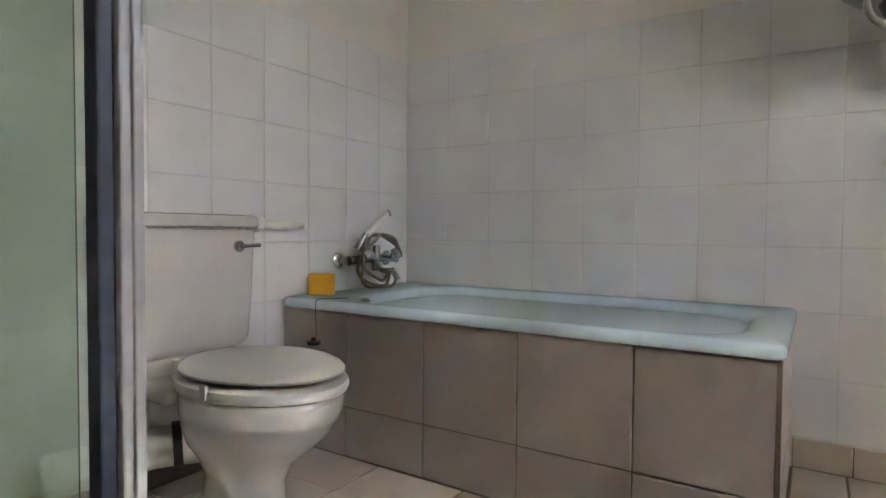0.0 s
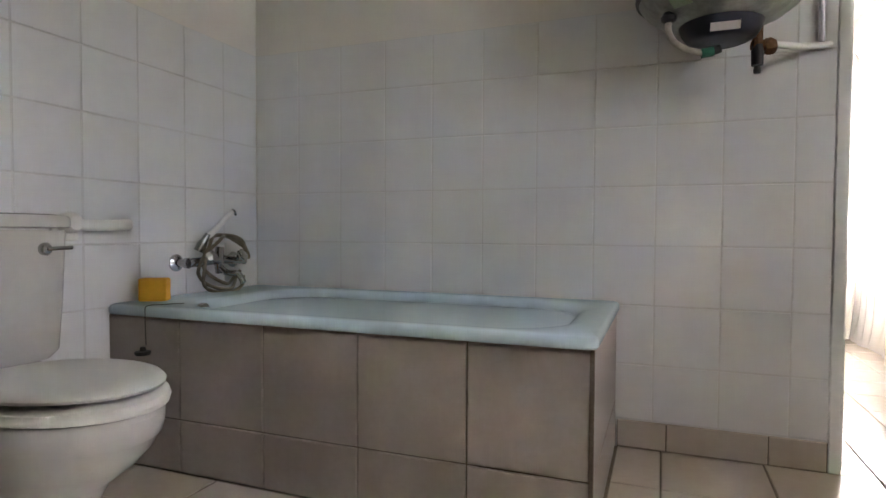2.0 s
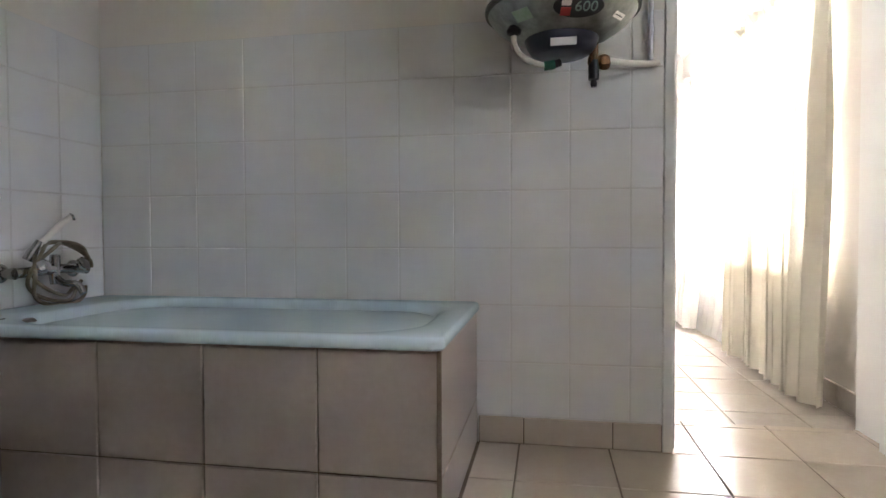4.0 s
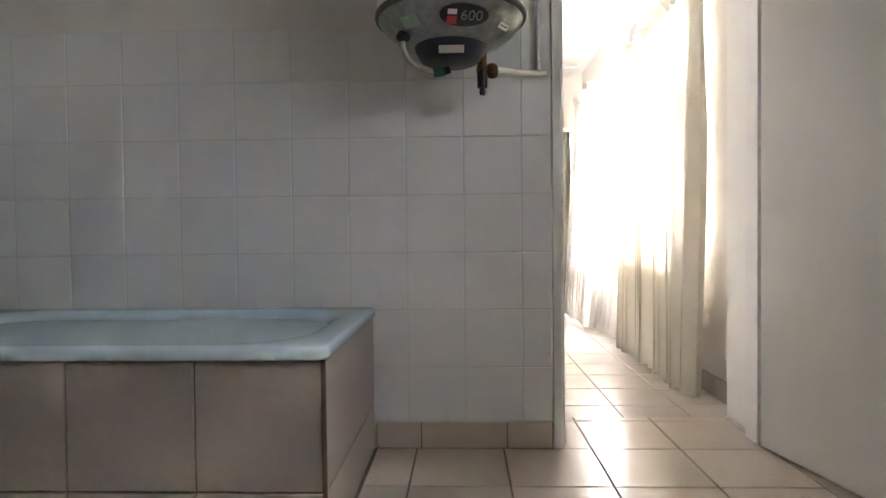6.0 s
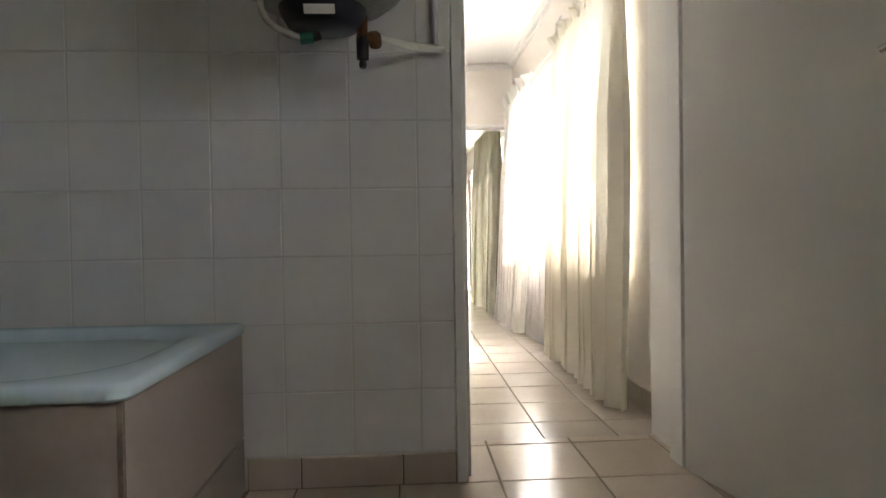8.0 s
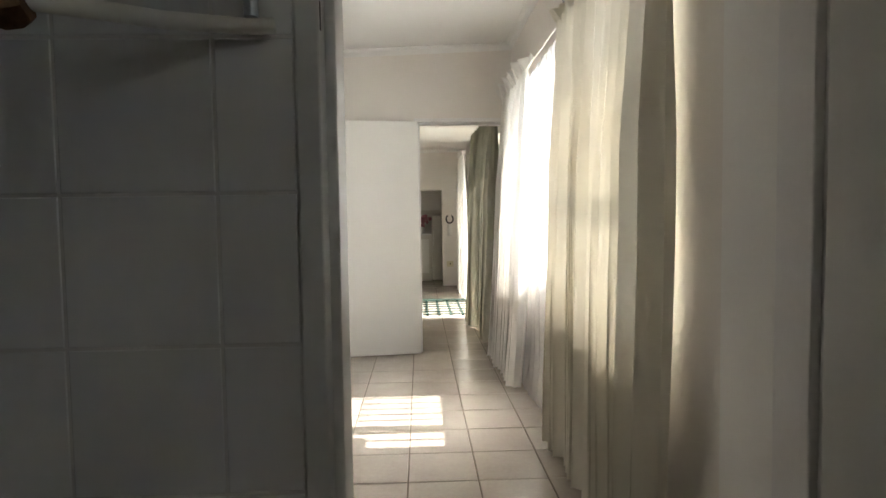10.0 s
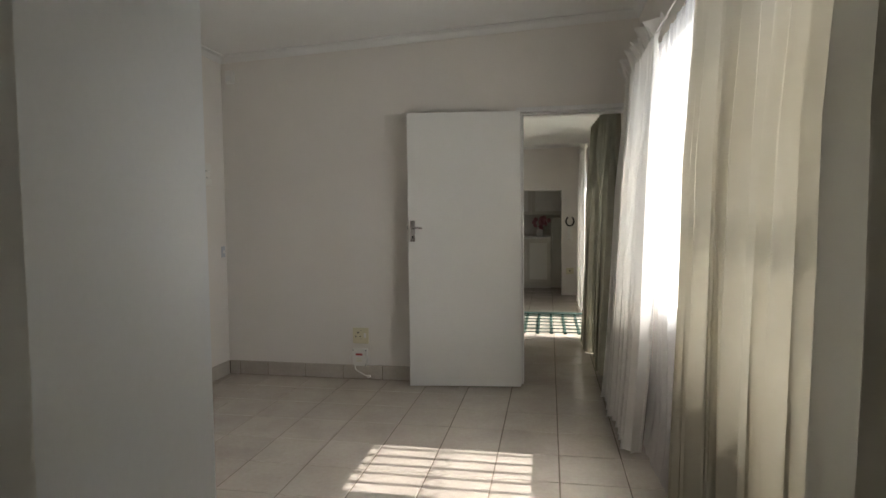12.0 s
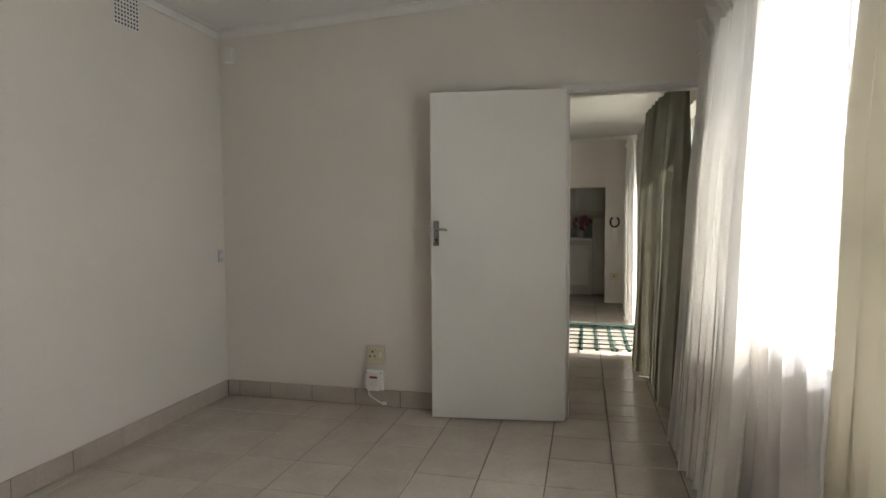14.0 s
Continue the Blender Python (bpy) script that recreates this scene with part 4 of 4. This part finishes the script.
part("switch", bm, PLASTIC, sock)
# alarm box below it
abox = thing("wall_box", "small white plug box with a red label and loose cable", "junction box", (1.318, FY - 0.0125, 0.118))
bm = B()
box(bm, -0.060, 0.060, -0.045, 0.0, -0.068, 0.068, 0.005)
part("case", bm, PLASTIC, abox)
bm = B()
box(bm, -0.030, 0.026, -0.0465, -0.0448, 0.018, 0.034)
part("label", bm, BOXRED, abox)
for i in range(4):
    bm = B()
    box(bm, -0.026, 0.024 - 0.006 * (i % 2), -0.0460, -0.0448, -0.004 - i * 0.010, -0.001 - i * 0.010)
    part("print_line", bm, SOCKETM, abox)
for sx, sz in ((-1, 1), (1, 1), (1, -1), (-1, -1)):
    bm = B()
    cyl(bm, (sx * 0.052, -0.0445, sz * 0.060), (sx * 0.052, -0.047, sz * 0.060), 0.004, None, 10)
    part("screw", bm, IRON, abox)
bm = B()
tube(bm, curve([(-0.04, -0.03, -0.06), (-0.03, -0.05, -0.095), (0.02, -0.07, -0.115), (0.055, -0.085, -0.128), (0.082, -0.088, -0.136)], 8), 0.005, 8)
tube(bm, curve([(-0.06, -0.02, 0.03), (-0.085, -0.03, 0.0), (-0.082, -0.03, -0.035)], 6), 0.004, 8)
part("cable", bm, PLASTIC, abox, "loose white cable end", True)
bm = B()
box(bm, 0.078, 0.104, -0.10, -0.076, -0.146, -0.126, 0.004)
part("plug", bm, PLASTIC, abox)
# small wall point on the left wall
pt = thing("wall_point", "small grey wall point by the corner", "wall point", (LX + 0.0005, FY - 0.06, 0.965))
bm = B()
box(bm, 0.0, 0.012, -0.022, 0.022, -0.045, 0.045, 0.003)
part("plate", bm, ALU, pt)
bm = B()
box(bm, 0.012, 0.016, -0.010, 0.010, -0.012, 0.012, 0.002)
part("knob", bm, PLASTIC, pt)
# light switch on the end of the recess wall
sw = thing("light_switch", "white surface light switch on the wall end", "light switch", (NX - 0.0125, NY + 0.0005, 1.316))
for za, zb, d in ((-0.020, -0.0068, 0.020), (-0.0060, 0.0060, 0.016), (0.0068, 0.020, 0.020)):
    bm = B()
    box(bm, -0.012, 0.012, 0.0, d, za, zb, 0.001)
    part("rocker" if d < 0.018 else "plate", bm, PLASTIC, sw)
bm = B()
box(bm, -0.011, 0.011, 0.0, 0.008, -0.018, 0.018)
part("backing", bm, DARK, sw)

# ---- lounge beyond the doorway ----
curtain("curtain", "grey-green heavy curtain at the lounge window", 4.66, 6.26, F2 + 0.002, 0.075, 10, 21, GREENC, x=3.345, group="lounge curtains", top=2.16, wobble=0.03, skew=-0.09, lean=-0.06, hemvar=0.0)
curtain("curtain", "pale curtain at the far end of the lounge window", 7.80, 8.85, F2 + 0.03, 0.05, 8, 25, WHITEC, x=3.27, group="lounge curtains", top=2.12)
mt = thing("door_mat", "dark green open lattice mat lying on the lounge floor", "mat", (2.76, 7.06, F2 + 0.0005))
for k in range(8):
    bm = B()
    box(bm, -0.525 + k * 0.15 - 0.017, -0.525 + k * 0.15 + 0.017, -0.66, 0.66, 0.0, 0.012, 0.003)
    part("strip", bm, MATG, mt)
for k in range(7):
    bm = B()
    box(bm, -0.534, 0.534, -0.63 + k * 0.21 - 0.016, -0.63 + k * 0.21 + 0.016, 0.0125, 0.020, 0.003)
    part("strip", bm, MATG, mt)
bm = B()
box(bm, -0.545, 0.545, 0.52, 0.67, 0.0205, 0.026, 0.002)
part("border", bm, MATG, mt)
# horseshoe on the far wall
bm = B()
pts = [Vector((0.062 * math.sin(t), -0.012, -0.075 * math.cos(t) * (1 if math.cos(t) > 0 else 1.0))) for t in [radians(-150 + 300 * i / 28) for i in range(29)]]
tube(bm, pts, 0.014, 8)
hs = part("horseshoe", bm, IRON, smooth=True)
hs.matrix_world = Matrix.Translation((3.145, RY - 0.004, 1.145))
tagged(hs, "dark iron horseshoe hung open end up", "horseshoe")
# intercom handset
ic = thing("intercom", "white wall intercom handset", "intercom", (3.145, RY - 0.0005, 0.95))
bm = B()
box(bm, -0.045, 0.045, -0.03, 0.0, -0.11, 0.11, 0.008)
part("base", bm, PLASTIC, ic)
bm = B()
box(bm, -0.030, 0.005, -0.065, -0.031, -0.10, 0.10, 0.012, 3)
part("handset", bm, CEILING, ic)
bm = B()
tube(bm, curve([(-0.01, -0.03, -0.10), (-0.02, -0.03, -0.17), (0.01, -0.03, -0.19), (0.02, -0.02, -0.105)], 6), 0.005, 6)
part("cord", bm, PLASTIC, ic, smooth=True)
ls = thing("power_socket", "small cream wall socket near the floor", "socket", (3.145, RY - 0.0005, 0.33))
bm = B()
box(bm, -0.06, 0.06, -0.01, 0.0, -0.05, 0.05, 0.003)
part("plate", bm, SOCKETM, ls)
bm = B()
cyl(bm, (0, -0.010, 0.0), (0, -0.0112, 0.0), 0.012, None, 12)
part("pin_hole", bm, DARK, ls)
# kitchen units seen through the opening
base = thing("base_cabinet", "white kitchen base cabinet with a panelled door", "cabinet", (2.50, 10.80, F2))
bm = B()
box(bm, -0.5, 0.335, -0.27, 0.27, 0.0, 0.90, 0.004)
part("body", bm, KITCH, base)
for xa, xb in ((-0.49, -0.10), (-0.09, 0.325)):
    bm = B()
    box(bm, xa, xb, -0.29, -0.2705, 0.10, 0.88, 0.004)
    d = part("door", bm, KITCH, base)
    bm = B()
    box(bm, xa + 0.05, xb - 0.05, -0.296, -0.2905, 0.16, 0.82, 0.002)
    part("panel", bm, PLASTIC, d)
bm = B()
box(bm, -0.52, 0.335, -0.31, 0.29, 0.901, 0.935, 0.005)
wt = part("worktop", bm, GLOSS)
wt.matrix_world = Matrix.Translation((2.50, 10.80, F2))
tagged(wt, "pale kitchen worktop on the cabinet", "worktop")
upper = thing("wall_cabinet", "white panelled kitchen wall cabinet", "cabinet", (2.50, 10.80, 1.25))
bm = B()
box(bm, -0.6, 0.6, -0.05, 0.28, 0.0, 0.62, 0.004)
part("body", bm, KITCH, upper)
for xa, xb in ((-0.59, -0.01), (0.0, 0.58)):
    bm = B()
    box(bm, xa, xb, -0.07, -0.0505, 0.01, 0.61, 0.004)
    d = part("door", bm, KITCH, upper)
    bm = B()
    box(bm, xa + 0.06, xb - 0.06, -0.076, -0.0705, 0.07, 0.55, 0.002)
    part("panel", bm, PLASTIC, d)
slab("wall_kitchen_side", [(1.6, 3.44, 11.17, 11.28, FOOT, 2.7)], PLASTER, "kitchen wall behind the units", "wall")
fr = thing("fridge", "white kitchen fridge beside the worktop", "fridge", (3.06, 10.75, F2))
bm = B()
box(bm, -0.22, 0.35, -0.28, 0.3, 0.02, 1.28, 0.015, 3)
part("body", bm, KITCH, fr)
bm = B()
box(bm, -0.20, -0.185, -0.31, -0.281, 0.70, 1.0, 0.004)
part("handle", bm, PLASTIC, fr)
vase = thing("flower_vase", "pink and white flowers in a pale vase on the worktop", "flowers", (2.64, 10.75, F2 + 0.9355))
bm = B()
lathe(bm, [(0.045, 0), (0.06, 0.05), (0.05, 0.11), (0.035, 0.14), (0.042, 0.16)], 20)
part("vase", bm, PLASTIC, vase, smooth=True)
rnd = random.Random(4)
bm = B()
for k in range(6):
    a = 2 * math.pi * k / 6
    tip, side = Vector((0.05 * math.cos(a), -0.02, 0.05 * math.sin(a))), Vector((-math.sin(a), 0.3, math.cos(a))) * 0.024
    mid = tip * 0.55 + Vector((0, -0.012, 0))
    c = bm.verts.new((0, 0, 0)) if k == 0 else c
    bm.faces.new([c] + [bm.verts.new(p) for p in (mid + side, tip, mid - side)])
bloom = finish("bloom", bm, FLOWERP)
for i in range(14):
    f = new("bloom", bloom)
    f.parent = vase
    f.matrix_basis = pose(rnd.gauss(0, 0.07), rnd.gauss(-0.02, 0.05), 0.24 + rnd.gauss(0, 0.06), rnd.uniform(-30, 30), rnd.uniform(0, 60), rnd.uniform(-40, 40))

# ---- outside ----
# unseen overhang, added to limit sun and sky at the window heads
slab("added_eave", [(WX + SILL, 4.32, -4, 13, 2.95, 3.05)], OUTW, "unseen eave added over the windows to cut the sun", "eave")
bm = B()
box(bm, -400, 400, -400, 400, -0.6, -0.2)
setting("ground", bm, GRASS, "garden lawn", "ground")
slab("backdrop_garden_wall", [(11.0, 11.2, -25, 30, -0.2, 1.6)], OUTW, "pale garden boundary wall", "garden wall")
slab("pavement", [(WX + SILL, WX + SILL + 1.2, -4, 13, -0.2, -0.12)], OUTW, "pale paving strip along the house", "pavement")
rnd = random.Random(11)
for k in range(9):
    yc = 0.9 + k * 0.36
    plant = thing("strap_leaf_plant", "clump of strap-leaved plant outside the window", "plant", (WX + SILL + 0.40, yc + 0.4, -0.12), "plants under the window")
    bm = B()
    for i in range(16):
        a = rnd.uniform(0, 2 * math.pi)
        ln, lean, wd = rnd.uniform(0.9, 1.32), rnd.uniform(0.05, 0.22), 0.016
        base_p = Vector((rnd.uniform(-0.07, 0.07), rnd.uniform(-0.12, 0.12), 0))
        prev = None
        for s in range(6):
            t = s / 5
            p = base_p + Vector((math.cos(a) * lean * t * t, math.sin(a) * lean * t * t, ln * t * (1 - 0.12 * t)))
            w = Vector((-math.sin(a), math.cos(a), 0)) * wd * (1 - t) ** 0.6
            cur = (bm.verts.new(p - w), bm.verts.new(p + w))
            if prev:
                bm.faces.new((prev[0], prev[1], cur[1], cur[0]))
            prev = cur
    part("leaves", bm, LEAF, plant)

# ---- wall tiles, skirting and floor tiles ----
wall_b, wall_t = bpy.data.objects["wall_bath"], bpy.data.objects["wall_taps"]
slab("grout_bath", [(BX0, DX0 - 0.036, 0.0018, tile_base - 0.0005, 0.10, 1.616)], GROUT, "grey grout between the white wall tiles", "grout")
slab("grout_taps", [(BX0 - tile_base + 0.0005, BX0 - 0.0018, BY0, 0.0, 0.10, 1.616)], GROUT, "grey grout between the white wall tiles", "grout")
gb, gt = bpy.data.objects["grout_bath"], bpy.data.objects["grout_taps"]
rows_z = [1.630 - TS * k for k in range(8)]
cut_top = 1.616
for k in range(7):
    zt = min(rows_z[k], cut_top)
    zb = max(rows_z[k + 1], 0.105)
    xs = [2.1 + TS * i for i in range(-9, 2)]
    edges = [BX0] + [x for x in xs if x > BX0 + 0.02] + [DX0 - 0.036]
    for xa, xb in zip(edges, edges[1:]):
        lay("tile", gb, Matrix.Translation(((xa + xb) / 2, 0.0, (zt + zb) / 2)) @ FACE_MY, xb - xa, zt - zb, 0.003, TILE, 0.0026, tilt=0.04)
    y = 0.0
    while y > BY0 + 0.02:
        yb = max(y - TS, BY0)
        lay("tile", gt, Matrix.Translation((BX0, (y + yb) / 2, (zt + zb) / 2)) @ FACE_PX, y - yb, zt - zb, 0.003, TILE, 0.0022, tilt=0.04)
        y = yb


def skirting(name, m_face, start, stops, fixed, axis, material, h=0.104, foot=0.0):
    """Skirting tiles along a wall: axis is the one they run along, fixed the wall's place on the other."""
    ob = new(name)
    tagged(ob, "beige tile skirting along the wall foot", "skirting", kind="structure")
    s = [start] + stops
    for a, b2 in zip(s, s[1:]):
        c = (a + b2) / 2
        loc = (c, fixed, foot + h / 2) if axis == "x" else (fixed, c, foot + h / 2)
        lay("skirting_tile", ob, Matrix.Translation(loc) @ m_face, abs(b2 - a), h, 0.009, material, 0.004)
    return ob


skirting("baseboard_bath", FACE_MY, 1.757, [1.929, 2.258, DX0 - 0.038], -0.009, "x", FLOOR)
skirting("baseboard_taps", FACE_PX, -0.80, [-0.80 - FT * k for k in range(1, 8)], BX0 + 0.009, "y", PANEL)
skirting("baseboard_far", FACE_MY, LX + 0.01, [0.25, 0.50, 0.83, 1.16, 1.49, 1.82, 2.15, 2.48, OX0 - 0.034], FY - 0.009, "x", FLOOR2, 0.118, F2)
skirting("baseboard_left", FACE_PX, FY - 0.012, [FY - 0.012 - FT * k for k in range(1, 11)], LX + 0.009, "y", FLOOR2, 0.118, F2)
skirting("baseboard_window", FACE_MX, 0.405, [0.62, 0.95] + [0.95 + FT * k for k in range(1, 11)] + [FY - 0.012], WX - 0.009, "y", FLOOR2, 0.118, F2)
slab("trim_skirt_bed", [(LX, LX + 0.004, NY, FY, F2, F2 + 0.112), (LX, OX0 - 0.034, FY - 0.004, FY, F2, F2 + 0.112), (WX - 0.004, WX, 0.405, FY, F2, F2 + 0.112)], FGROUT, "grout behind the skirting tiles", "skirting")
slab("trim_skirt_bath", [(1.757, DX0 - 0.037, -0.004, 0.0, 0, 0.10), (BX0, BX0 + 0.004, BY0, -0.80, 0, 0.10)], FGROUT, "grout behind the skirting tiles", "skirting")


def floor_tiles(parent, gx, gy, x0, x1, y0, y1, material, joint=0.005, pitch=FT, z=0.0):
    """A grid of floor tiles with a joint at gx, gy, cut at the room's edges."""
    i0, i1 = math.floor((x0 - gx) / pitch), math.ceil((x1 - gx) / pitch)
    j0, j1 = math.floor((y0 - gy) / pitch), math.ceil((y1 - gy) / pitch)
    for i in range(i0, i1):
        for j in range(j0, j1):
            xa, xb = max(gx + i * pitch, x0), min(gx + (i + 1) * pitch, x1)
            ya, yb = max(gy + j * pitch, y0), min(gy + (j + 1) * pitch, y1)
            if xb - xa > 0.015 and yb - ya > 0.015:
                lay("floor_tile", parent, Matrix.Translation(((xa + xb) / 2, (ya + yb) / 2, z)), xb - xa, yb - ya, 0.0035, material, joint)


# bathroom floor round the bath, up to the threshold
fb = bpy.data.objects["floor_bathroom"]
floor_tiles(fb, 2.245, -0.005, 1.757, BX1, BY0, STEP_Y, FLOOR)
floor_tiles(fb, 2.245, -0.005, BX0, 1.757, BY0, -0.79, FLOOR)
floor_tiles(bpy.data.objects["floor_bedroom"], 2.862, 3.44, LX, WX, STEP_Y + 0.003, FY + 0.15, FLOOR2, pitch=FT2, z=F2)
floor_tiles(bpy.data.objects["floor_lounge"], 2.862, 3.44, 1.2, WX, FY + 0.15, 11.1, FLOOR2, pitch=FT2, z=F2)
